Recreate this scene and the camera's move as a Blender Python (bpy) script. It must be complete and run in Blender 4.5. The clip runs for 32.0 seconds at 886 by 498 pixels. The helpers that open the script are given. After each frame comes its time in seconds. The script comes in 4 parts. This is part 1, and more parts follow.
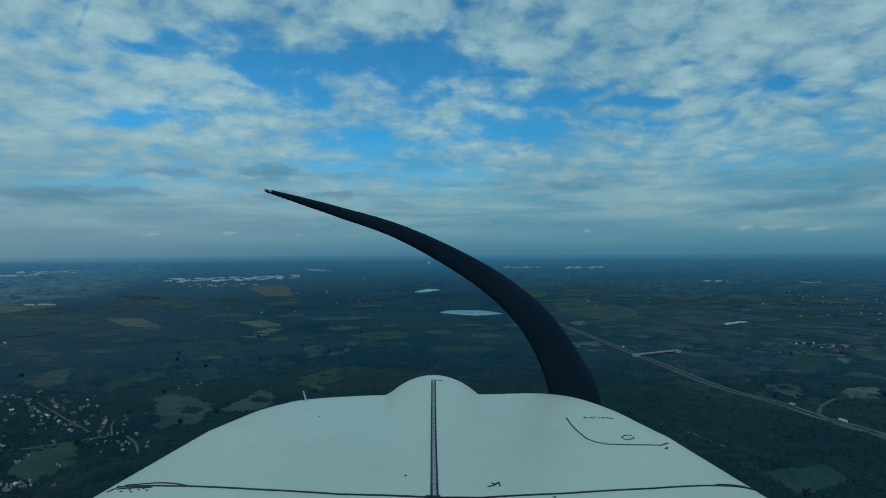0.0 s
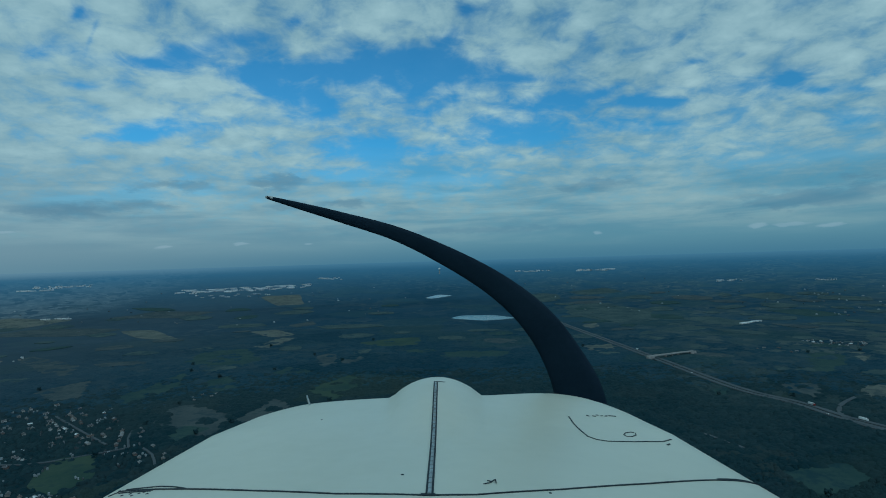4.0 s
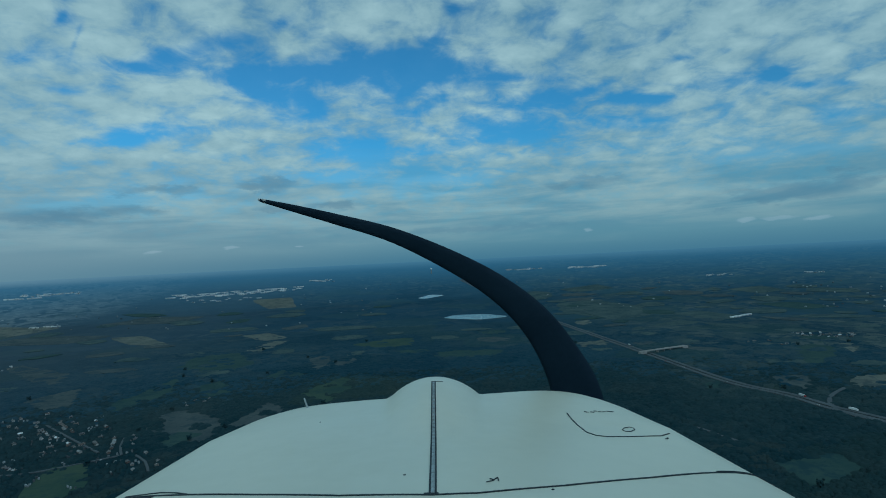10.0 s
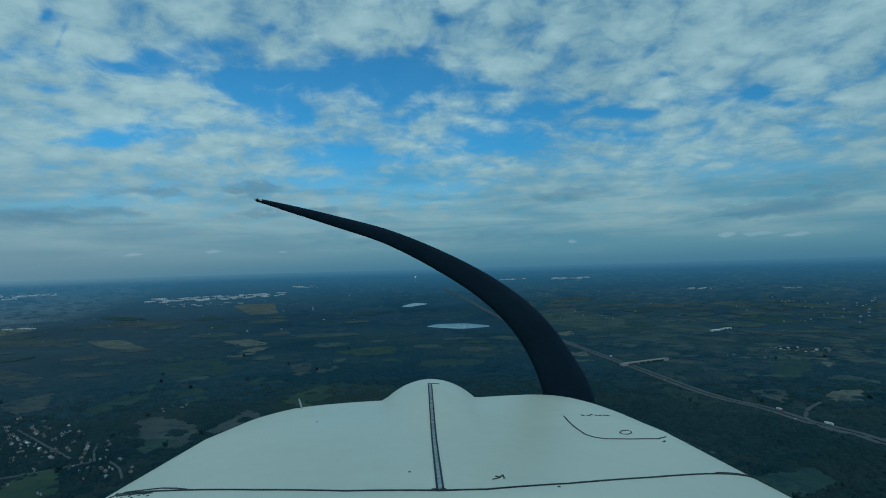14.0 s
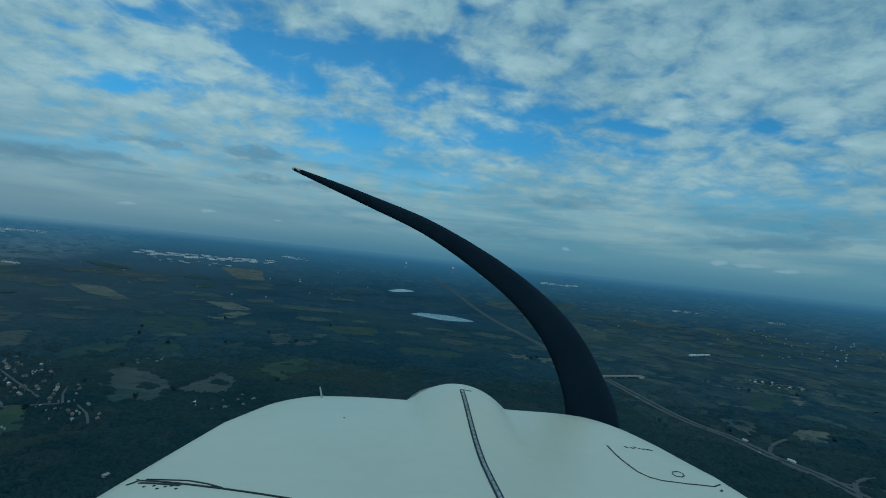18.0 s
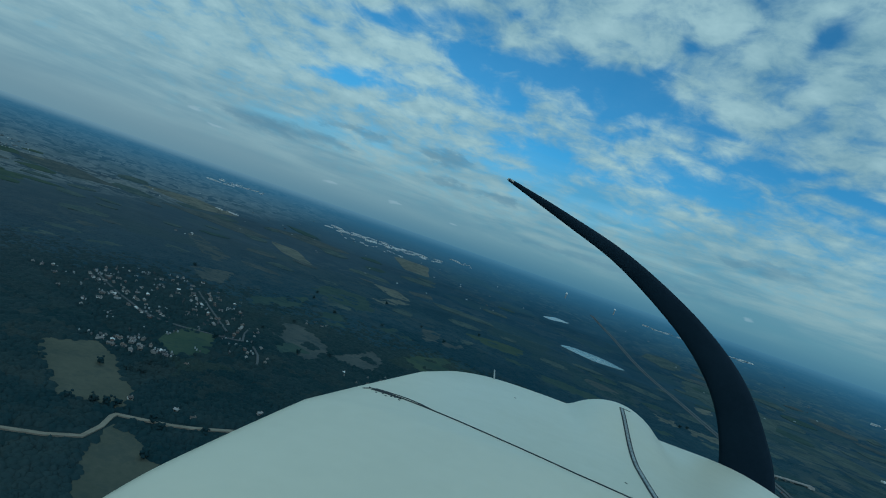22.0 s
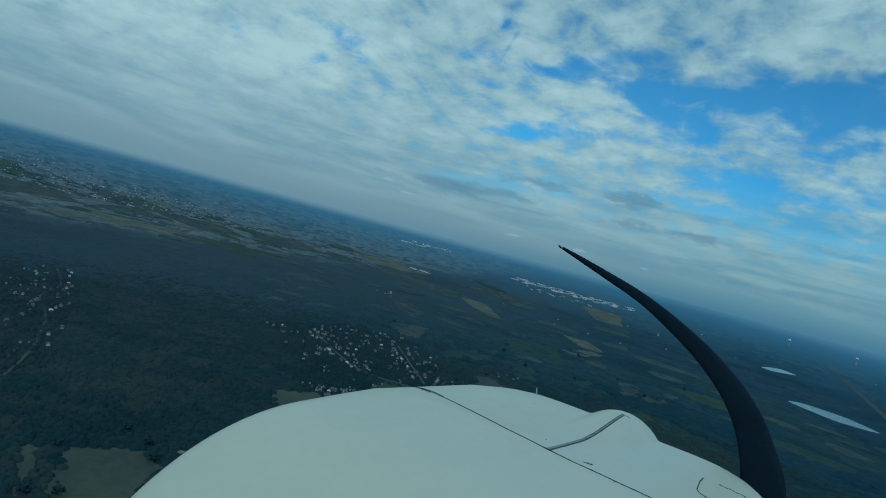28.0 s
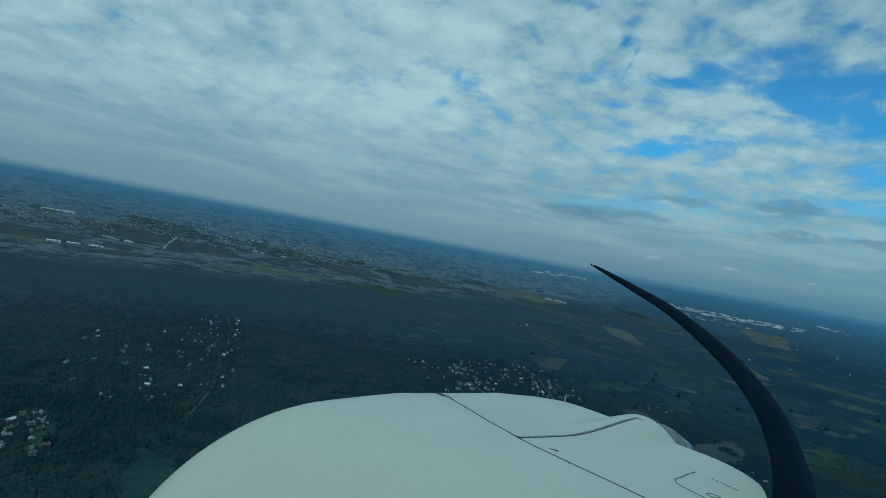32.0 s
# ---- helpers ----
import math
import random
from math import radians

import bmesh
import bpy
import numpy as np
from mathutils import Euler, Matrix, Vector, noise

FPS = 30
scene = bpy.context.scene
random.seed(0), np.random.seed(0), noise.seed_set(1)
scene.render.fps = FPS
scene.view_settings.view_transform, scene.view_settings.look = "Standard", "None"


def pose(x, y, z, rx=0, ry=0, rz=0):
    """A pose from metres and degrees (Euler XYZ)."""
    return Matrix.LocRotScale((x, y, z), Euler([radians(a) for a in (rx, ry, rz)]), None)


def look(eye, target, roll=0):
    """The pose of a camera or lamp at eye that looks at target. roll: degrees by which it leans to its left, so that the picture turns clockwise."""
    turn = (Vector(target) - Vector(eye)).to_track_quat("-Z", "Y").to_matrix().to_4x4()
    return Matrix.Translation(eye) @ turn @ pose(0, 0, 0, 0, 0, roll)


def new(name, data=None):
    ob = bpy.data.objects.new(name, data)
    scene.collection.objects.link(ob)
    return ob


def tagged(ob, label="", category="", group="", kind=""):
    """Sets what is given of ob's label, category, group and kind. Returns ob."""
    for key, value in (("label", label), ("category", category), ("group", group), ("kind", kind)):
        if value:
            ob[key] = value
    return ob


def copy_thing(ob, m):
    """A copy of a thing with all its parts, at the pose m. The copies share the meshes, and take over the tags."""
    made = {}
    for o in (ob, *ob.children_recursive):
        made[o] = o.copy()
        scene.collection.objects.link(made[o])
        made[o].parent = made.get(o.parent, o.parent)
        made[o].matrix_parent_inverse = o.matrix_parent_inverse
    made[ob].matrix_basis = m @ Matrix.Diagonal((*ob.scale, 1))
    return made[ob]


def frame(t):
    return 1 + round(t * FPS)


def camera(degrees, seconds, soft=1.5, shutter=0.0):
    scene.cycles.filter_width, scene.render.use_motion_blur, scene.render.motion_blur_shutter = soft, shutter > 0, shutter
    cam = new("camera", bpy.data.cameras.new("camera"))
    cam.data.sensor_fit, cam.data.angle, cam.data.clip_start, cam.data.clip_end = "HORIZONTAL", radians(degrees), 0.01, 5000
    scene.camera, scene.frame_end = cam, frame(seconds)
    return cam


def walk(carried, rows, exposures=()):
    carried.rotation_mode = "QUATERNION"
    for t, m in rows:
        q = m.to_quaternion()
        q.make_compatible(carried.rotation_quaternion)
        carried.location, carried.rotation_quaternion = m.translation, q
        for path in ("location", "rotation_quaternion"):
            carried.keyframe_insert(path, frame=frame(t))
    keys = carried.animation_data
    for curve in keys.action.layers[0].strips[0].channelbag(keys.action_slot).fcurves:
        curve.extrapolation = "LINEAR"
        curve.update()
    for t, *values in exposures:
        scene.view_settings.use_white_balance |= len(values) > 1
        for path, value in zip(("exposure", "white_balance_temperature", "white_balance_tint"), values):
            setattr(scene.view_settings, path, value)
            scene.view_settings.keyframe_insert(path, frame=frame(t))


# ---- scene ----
# ---------------------------------------------------------------- camera and path
EYE = (0.0, 0.0, 260.0)
cam = camera(76.2, 32.0, soft=1.0)
# seconds, heading (clockwise from +y), pitch, lean to the left
FLIGHT = (
    (0, 0.00, 0.62, -0.31), (0.5, -1.92, 0.30, -1.14), (1, -2.83, -0.04, -2.30), (1.5, -1.72, -0.08, -1.94),
    (2, -0.33, 0.69, 0.36), (2.5, 0.09, 0.65, 0.31), (3, -0.47, 0.87, -1.05), (3.5, -1.24, 1.14, -2.05),
    (5.5, 0.27, 1.25, 0.34), (6, 0.43, 1.07, -0.16), (6.5, -0.67, 0.91, 0.03), (7, -1.08, 0.92, -0.17),
    (7.5, -1.49, 0.99, -0.99), (8, -1.70, 0.95, -1.30), (8.5, -1.16, 1.19, -1.40), (9, -0.46, 1.37, -1.79),
    (9.5, -0.29, 1.36, -2.21), (10, -0.14, 1.16, -2.77), (10.5, 0.13, 1.09, -2.08), (11, 0.46, 1.44, -1.75),
    (11.5, 0.63, 1.73, -1.29), (12, 0.99, 1.72, -1.34), (12.5, 1.28, 1.57, -1.93), (13, 1.55, 1.79, -2.01),
    (13.5, 1.33, 2.14, -1.83), (14, 1.44, 1.98, -1.64), (14.5, 1.29, 1.38, -1.85), (16.5, 1.57, 1.47, -0.72),
    (17, 1.84, 1.18, -0.79), (17.5, 2.07, 1.31, 1.85), (18, 2.14, 1.05, 6.07), (18.5, 1.81, 0.64, 10.99),
    (19, 0.68, 0.19, 14.32), (19.5, -1.39, 0.42, 16.70), (20, -4.10, 0.07, 17.61), (20.5, -6.64, -0.43, 18.62),
    (21, -9.46, -0.57, 18.87), (21.5, -11.95, -0.61, 18.83), (22, -14.53, -0.64, 19.02), (22.5, -17.01, -1.16, 19.08),
    (23, -19.21, -1.96, 18.97), (23.5, -20.71, -2.34, 18.99), (24, -23.22, -1.76, 17.56), (24.5, -25.49, -1.29, 15.74),
    (25, -27.26, -0.84, 12.86), (25.5, -28.74, -0.67, 11.71), (27.5, -32.84, -1.11, 13.32), (28, -33.83, -1.20, 15.14),
    (28.5, -35.27, -0.93, 14.79), (29, -37.03, -1.16, 13.86), (29.5, -40.33, -0.39, 11.55), (30, -42.37, -0.07, 11.10),
    (30.5, -43.19, 0.62, 9.78), (31, -44.15, 0.11, 9.67), (31.5, -45.90, -0.64, 9.75), (32, -47.50, -0.96, 10.68),
)


REST = (-0.1, 1.13, -1.2)
PIVOT = Vector((-0.02, -0.37, -1.12))  # the cowling's middle, seen from the eye at rest


def turned(heading, pitch, lean):
    return pose(0, 0, 0, 90 + pitch, 0, -heading) @ pose(0, 0, 0, 0, 0, lean)


# how the cowling's middle drifts in the eye's own axes: by bank, bank squared, turn, turn squared and both
DRIFT = ((0.2481, 0.0228, 0.2019, 0.0154, -0.0194), (-0.0205, 0.0474, 0.0778, -0.0662, -0.2380), (0.2626, 0.0607, -0.1555, -0.0275, -0.7035))


def attitude(heading, pitch, lean):
    """The eye keeps the cowling's middle before it as it turns."""
    turn = turned(heading, pitch, lean)
    bank, swing = max(0.0, lean) / 15, max(0.0, -heading - 2.0) / 30
    bank = bank * bank / (bank + 0.1)
    aim = PIVOT + Vector([sum(k * f for k, f in zip(row, (bank, bank * bank, swing, swing * swing, bank * swing))) for row in DRIFT])
    return Matrix.Translation(Vector(EYE) + turned(*REST) @ PIVOT - turn @ aim) @ turn


walk(cam, [(t, attitude(h, p, l)) for t, h, p, l in FLIGHT], exposures=((0.0, -0.20, 4915, 8), (17.0, -0.20, 4915, 8), (20.0, -0.13, 4930, 8), (32.0, -0.11, 4930, 8)))

# ---------------------------------------------------------------- sky and sun
SUN_ELEVATION, SUN_HEADING = radians(38), radians(150)


def srgb(r, g, b):
    return tuple((c / 255 / 12.92) if c <= 10 else ((c / 255 + 0.055) / 1.055) ** 2.4 for c in (r, g, b)) + (1,)


class Tree:
    """Short hand for node trees."""

    def __init__(self, tree):
        self.tree = tree
        tree.nodes.clear()

    def node(self, kind, **inputs):
        n = self.tree.nodes.new(kind)
        for key, value in inputs.items():
            self.put(n.inputs[key.replace("_", " ")], value)
        return n

    def put(self, socket, value):
        if isinstance(value, bpy.types.NodeSocket):
            self.tree.links.new(value, socket)
        else:
            socket.default_value = value

    def math(self, op, a, b=0.0, c=0.0, clamp=False):
        n = self.tree.nodes.new("ShaderNodeMath")
        n.operation, n.use_clamp = op, clamp
        for s, v in zip(n.inputs, (a, b, c)):
            self.put(s, v)
        return n.outputs[0]

    def step(self, value, lo, hi, to_lo=0.0, to_hi=1.0):
        n = self.tree.nodes.new("ShaderNodeMapRange")
        n.interpolation_type = "SMOOTHSTEP"
        for s, v in zip(n.inputs, (value, lo, hi, to_lo, to_hi)):
            self.put(s, v)
        return n.outputs[0]

    def mix(self, fac, a, b, blend="MIX"):
        n = self.tree.nodes.new("ShaderNodeMix")
        n.data_type, n.blend_type = "RGBA", blend
        self.put(n.inputs[0], fac)
        self.put(n.inputs[6], a)
        self.put(n.inputs[7], b)
        return n.outputs[2]

    def noise(self, vector, scale, detail=4.0, rough=0.55, distortion=0.0):
        n = self.node("ShaderNodeTexNoise", Vector=vector, Scale=scale, Detail=detail, Roughness=rough, Distortion=distortion)
        return n.outputs["Fac"]


world = bpy.data.worlds.new("sky")
scene.world = world
world.use_nodes = True
W = Tree(world.node_tree)
way = W.node("ShaderNodeTexCoord").outputs["Generated"]
sep = W.node("ShaderNodeSeparateXYZ", Vector=way)
az = W.math("MULTIPLY", W.math("ARCTAN2", sep.outputs[0], sep.outputs[1]), 57.2958)
el = W.math("MULTIPLY", W.math("ARCSINE", sep.outputs[2]), 57.2958)
sky = W.node("ShaderNodeTexSky")
sky.sky_type, sky.sun_disc = "NISHITA", False
sky.sun_elevation, sky.sun_rotation, sky.altitude = SUN_ELEVATION, SUN_HEADING, 300
blue = W.mix(1.0, sky.outputs[0], (0.036, 0.086, 0.090, 1), "MULTIPLY")
# a layer of cloud on a plane overhead, so that its cells crowd towards the horizon
lift = W.math("ADD", W.math("MAXIMUM", sep.outputs[2], 0.0), 0.26)
flat = W.node("ShaderNodeCombineXYZ", X=W.math("DIVIDE", sep.outputs[0], lift), Y=W.math("DIVIDE", sep.outputs[1], lift), Z=0.0)
cells = W.noise(flat.outputs[0], 3.6, 7.0, 0.50, 0.3)
broad = W.noise(flat.outputs[0], 1.5, 2.0, 0.45)
fine = W.noise(flat.outputs[0], 9.0, 7.0, 0.58, 0.5)
# rounded puffs within the layer
bent = W.node("ShaderNodeVectorMath")
bent.operation = "MULTIPLY_ADD"
W.tree.links.new(W.node("ShaderNodeTexNoise", Vector=flat.outputs[0], Scale=5.0, Detail=4.0).outputs["Color"], bent.inputs[0])
bent.inputs[1].default_value = (0.16, 0.16, 0)
W.tree.links.new(flat.outputs[0], bent.inputs[2])
puffs = W.node("ShaderNodeTexVoronoi", Vector=bent.outputs[0], Scale=10.0)
puffs.feature = "SMOOTH_F1"
puffs.inputs["Smoothness"].default_value = 0.7
puff = W.math("SUBTRACT", 0.42, puffs.outputs["Distance"])
# long breaks in the layer, each a soft lens in heading and height
gaps = 0.0


def gap(heading, height, width, tall, tilt, depth):
    global gaps
    c, s = math.cos(radians(tilt)), math.sin(radians(tilt))
    da, de = W.math("SUBTRACT", az, heading), W.math("SUBTRACT", el, height)
    u = W.math("MULTIPLY_ADD", da, c / width, W.math("MULTIPLY", de, s / width))
    v = W.math("MULTIPLY_ADD", de, c / tall, W.math("MULTIPLY", da, -s / tall))
    q = W.math("MULTIPLY_ADD", u, u, W.math("MULTIPLY", v, v))
    gaps = W.math("MULTIPLY_ADD", W.math("POWER", 2.718, W.math("MULTIPLY", q, -0.9)), depth, gaps)


gap(-17.2, 16.6, 4.4, 1.30, -23, 0.90)
gap(-11.9, 18.6, 8.7, 1.40, 1, 0.95)
gap(-2.1, 19.5, 5.8, 1.55, -6, 1.00)
gap(-24.1, 19.7, 4.2, 0.88, 16, 0.95)
gap(-28.8, 18.1, 3.7, 0.51, 1, 0.55)
gap(-32.6, 19.8, 1.3, 0.21, 70, 0.50)
gap(-33.6, 21.3, 0.7, 0.28, 57, 0.45)
gap(-27.3, 12.7, 3.9, 0.88, 8, 1.00)
gap(-13.5, 16.3, 2.3, 0.86, -24, 0.70)
gap(-2.1, 17.1, 5.8, 1.31, 0, 0.65)
gap(0.3, 21.6, 1.6, 0.79, 27, 0.70)
gap(7.9, 17.5, 3.2, 0.43, -5, 0.60)
gap(10.5, 15.2, 4.5, 1.08, 0, 0.75)
gap(15.5, 15.7, 1.7, 0.41, 11, 0.60)
gap(19.9, 14.3, 2.7, 0.55, -9, 0.95)
gap(6.9, 12.6, 5.0, 1.20, -2, 0.80)
gap(18.8, 12.2, 6.1, 0.70, -8, 0.40)
gap(-6.8, 10.8, 5.1, 1.63, -14, 0.50)
gap(0.5, 8.0, 4.3, 1.70, -5, 0.60)
gap(-10.3, 8.7, 5.0, 0.92, -4, 0.45)
gap(-29.0, 6.7, 3.8, 0.89, 9, 0.55)
gap(-35.0, 6.0, 2.8, 0.51, 11, 0.40)
gap(29.2, 14.4, 3.5, 0.57, -5, 0.50)
gap(32.9, 13.3, 1.3, 0.36, -14, 0.90)
gap(31.1, 14.7, 0.9, 0.49, 6, 0.80)
gap(35.7, 12.9, 0.9, 0.29, -13, 0.65)
gap(35.4, 10.5, 1.6, 0.73, -7, 0.80)
gap(31.5, 7.9, 6.1, 0.65, -5, 0.60)
gap(32.8, 5.6, 4.4, 0.84, -3, 0.50)
gap(12.2, 22.9, 1.4, 0.88, -18, 0.55)
gap(14.3, 20.9, 0.7, 0.53, 6, 0.60)
gap(2.1, 23.9, 0.8, 0.62, 20, 0.60)
gap(23.5, 17.3, 1.5, 0.33, 5, 0.50)
gap(27.4, 17.2, 0.6, 0.25, 5, 0.40)
gap(31.1, 17.3, 0.5, 0.37, 38, 0.30)
gap(-14.9, 23.0, 1.4, 0.46, 29, 0.55)
gap(-34.1, 14.3, 0.8, 0.38, 3, 0.30)
gap(-2.5, 14.9, 1.8, 0.44, 6, 0.55)
gap(-6.5, 17.1, 14.9, 3.92, -1, 0.12)
gap(-2.0, 9.1, 12.5, 4.22, -3, 0.30)
gap(22.2, 12.6, 18.0, 4.03, -6, 0.22)
gap(27.4, 7.1, 11.2, 2.69, -5, 0.22)
gap(-23.0, 6.9, 13.9, 1.80, 3, 0.25)
gap(-48.1, 15.9, 2.9, 0.84, -1, 0.75)
gap(-51.0, 13.0, 1.4, 0.58, 22, 0.65)
gap(-46.6, 14.3, 1.1, 0.44, 15, 0.50)
gap(-58.1, 13.6, 0.8, 0.70, 22, 0.60)
gap(-43.5, 16.0, 1.5, 0.57, 24, 0.35)
gap(-36.6, 17.8, 1.1, 0.50, 21, 0.60)
gap(-33.4, 21.2, 1.0, 0.69, 14, 0.50)
gap(-33.0, 23.1, 0.7, 0.53, 19, 0.50)
gap(-37.4, 24.0, 1.1, 0.86, 21, 0.50)
gap(-33.5, 15.6, 1.3, 0.36, -1, 0.60)
gap(-28.9, 11.7, 1.4, 0.44, 4, 0.50)
gap(-35.7, 6.1, 2.8, 0.62, 7, 0.35)
gap(-76.7, 6.5, 0.6, 0.34, 35, 0.25)
gap(-69.4, 8.5, 0.9, 0.34, 10, 0.25)
gap(-43.8, 11.8, 1.4, 0.45, 14, 0.40)
gap(-9.7, 11.2, 3.0, 0.90, 3, 0.45)
gap(13.2, 26.6, 2.0, 0.99, 48, 0.95)
gap(17.4, 22.0, 0.9, 0.54, -13, 0.40)
gap(6.5, 26.0, 1.6, 0.74, 38, 0.50)
gap(18.5, 28.1, 3.2, 0.47, -17, 0.55)
gap(7.9, 30.3, 2.7, 1.20, 19, 0.60)
curdle = W.noise(flat.outputs[0], 34.0, 6.0, 0.6, 0.5)
ragged = W.math("MULTIPLY_ADD", W.math("SUBTRACT", fine, 0.5), 1.9, W.math("MULTIPLY_ADD", puff, 0.6, W.math("MULTIPLY", W.math("SUBTRACT", cells, 0.5), 0.5)))
ragged = W.math("MULTIPLY_ADD", W.math("SUBTRACT", curdle, 0.5), 0.38, ragged)
cover = W.math("MULTIPLY_ADD", W.math("SUBTRACT", broad, 0.5), 0.3, W.math("ADD", ragged, 0.80))
cover = W.math("SUBTRACT", cover, W.math("MULTIPLY", W.math("MINIMUM", gaps, 1.1), 0.86))
# the layer is whole far round to the side
cover = W.math("ADD", cover, W.step(az, -60, -25, 0.25, 0.0))
cloud = W.step(cover, -0.14, 0.92, 0.06, 1.0)
tone = W.math("MULTIPLY_ADD", W.math("SUBTRACT", cells, 0.5), 0.8, W.math("MULTIPLY_ADD", W.math("SUBTRACT", broad, 0.5), 0.9, W.math("SUBTRACT", W.step(az, -60, -25, 0.78, 0.62), W.step(az, 0, 18, 0.0, 0.12))))
tone = W.math("MULTIPLY_ADD", W.math("SUBTRACT", curdle, 0.5), 0.42, tone)
shade = W.math("MULTIPLY_ADD", W.math("MULTIPLY_ADD", W.math("SUBTRACT", fine, 0.5), 1.0, puff), 0.55, tone, clamp=True)
white = W.mix(shade, srgb(113, 146, 148), srgb(187, 205, 187))
dome = W.mix(cloud, blue, white)
# bands of haze and flat cloud above the horizon
streak = W.node("ShaderNodeCombineXYZ", X=W.math("MULTIPLY", az, 0.045), Y=W.math("MULTIPLY", el, 0.36), Z=0.0)
bands = W.noise(streak.outputs[0], 1.6, 6.0, 0.55, 0.4)
low = W.mix(W.step(bands, 0.35, 0.65), srgb(110, 148, 150), srgb(156, 175, 160))
low = W.mix(W.step(az, -42, 14, 0.75, 0.0), low, W.mix(W.step(bands, 0.3, 0.7), srgb(128, 151, 149), srgb(152, 171, 161)))
dome = W.mix(W.step(W.math("MULTIPLY_ADD", W.math("SUBTRACT", bands, 0.5), 6.0, el), 3.0, 13.0, 0.85, 0.0), dome, low)
dome = W.mix(W.step(W.math("MULTIPLY_ADD", W.math("SUBTRACT", bands, 0.5), 2.0, el), 0.6, 5.0, 1.0, 0.0), dome, W.mix(W.step(az, -50, 16), srgb(134, 153, 147), srgb(110, 145, 144)))

torn = W.noise(W.node("ShaderNodeCombineXYZ", X=W.math("MULTIPLY", az, 0.25), Y=W.math("MULTIPLY", el, 0.7), Z=3.0).outputs[0], 1.3, 7.0, 0.6)


def small_cloud(heading, height, width, tall, colour, much):
    """A flat scrap of cloud low over the horizon."""
    global dome
    u = W.math("DIVIDE", W.math("SUBTRACT", W.math("MULTIPLY_ADD", W.math("SUBTRACT", torn, 0.5), width * 3.0, az), heading), width)
    v = W.math("DIVIDE", W.math("SUBTRACT", W.math("MULTIPLY_ADD", W.math("SUBTRACT", torn, 0.5), tall * 5.0, el), height), tall)
    q = W.math("MULTIPLY_ADD", u, u, W.math("MULTIPLY", v, v))
    dome = W.mix(W.step(q, 0.0, 1.6, much, 0.0), dome, colour)


GREY, PALE = srgb(98, 130, 138), srgb(182, 194, 184)
small_cloud(-28.3, 5.8, 2.9, 0.45, GREY, 0.46)
small_cloud(-17.2, 8.1, 2.5, 0.66, GREY, 0.52)
small_cloud(-16.2, 5.8, 2.2, 0.44, GREY, 0.45)
small_cloud(-10.8, 5.9, 2.8, 0.44, GREY, 0.45)
small_cloud(31.7, 4.5, 6.6, 0.88, GREY, 0.42)
small_cloud(14.1, 7.0, 3.3, 0.55, GREY, 0.38)
small_cloud(-35.2, 4.8, 6.6, 0.44, GREY, 0.26)
small_cloud(1.7, 3.0, 11.0, 0.33, GREY, 0.30)
small_cloud(30.6, 2.3, 1.4, 0.18, PALE, 0.28)
small_cloud(-27.3, 2.0, 0.6, 0.12, PALE, 0.34)
small_cloud(-20.7, 2.2, 0.7, 0.14, PALE, 0.34)
small_cloud(14.3, 2.3, 0.5, 0.18, PALE, 0.34)
small_cloud(28.1, 2.3, 0.7, 0.22, PALE, 0.34)
small_cloud(33.6, 2.1, 0.9, 0.16, PALE, 0.34)
small_cloud(-38.7, 3.4, 0.8, 0.12, PALE, 0.34)
small_cloud(-14.3, 2.1, 0.4, 0.10, PALE, 0.34)
small_cloud(-40.8, 4.2, 0.6, 0.17, PALE, 0.38)
small_cloud(-33.5, 5.5, 4.4, 0.39, GREY, 0.38)
small_cloud(-26.5, 7.5, 3.3, 0.66, GREY, 0.45)
small_cloud(-35.5, 5.1, 5.0, 0.49, GREY, 0.38)
dome = W.mix(W.step(el, -0.5, 2.2, 1.0, 0.0), dome, W.mix(W.step(az, -60, 0), srgb(126, 148, 144), srgb(86, 124, 132)))
dome = W.mix(W.step(el, -1.6, -0.5, 1.0, 0.0), dome, srgb(20, 44, 60))
back = W.node("ShaderNodeBackground", Color=dome, Strength=1.0)
W.tree.links.new(back.outputs[0], W.node("ShaderNodeOutputWorld").inputs[0])

lamp = bpy.data.lights.new("sun", "SUN")
lamp.energy, lamp.angle, lamp.color = 0.55, radians(16), (1.0, 0.95, 0.86)
sun = new("sun", lamp)
sun.matrix_world = look((0, 0, 900), (-math.sin(SUN_HEADING) * 900, -math.cos(SUN_HEADING) * 900, 900 - 900 * math.tan(SUN_ELEVATION)))

# ---------------------------------------------------------------- materials


def material(name, rough=0.8, metal=0.0, spec=0.3):
    m = bpy.data.materials.new(name)
    m.use_nodes = True
    t = Tree(m.node_tree)
    b = t.node("ShaderNodeBsdfPrincipled", Roughness=rough, Metallic=metal)
    b.inputs["Specular IOR Level"].default_value = spec
    t.tree.links.new(b.outputs[0], t.node("ShaderNodeOutputMaterial").inputs[0])
    return m, t, b


def relief(t, b, height, strength, distance):
    n = t.node("ShaderNodeBump", Strength=strength, Distance=distance, Height=height)
    t.tree.links.new(n.outputs[0], b.inputs["Normal"])


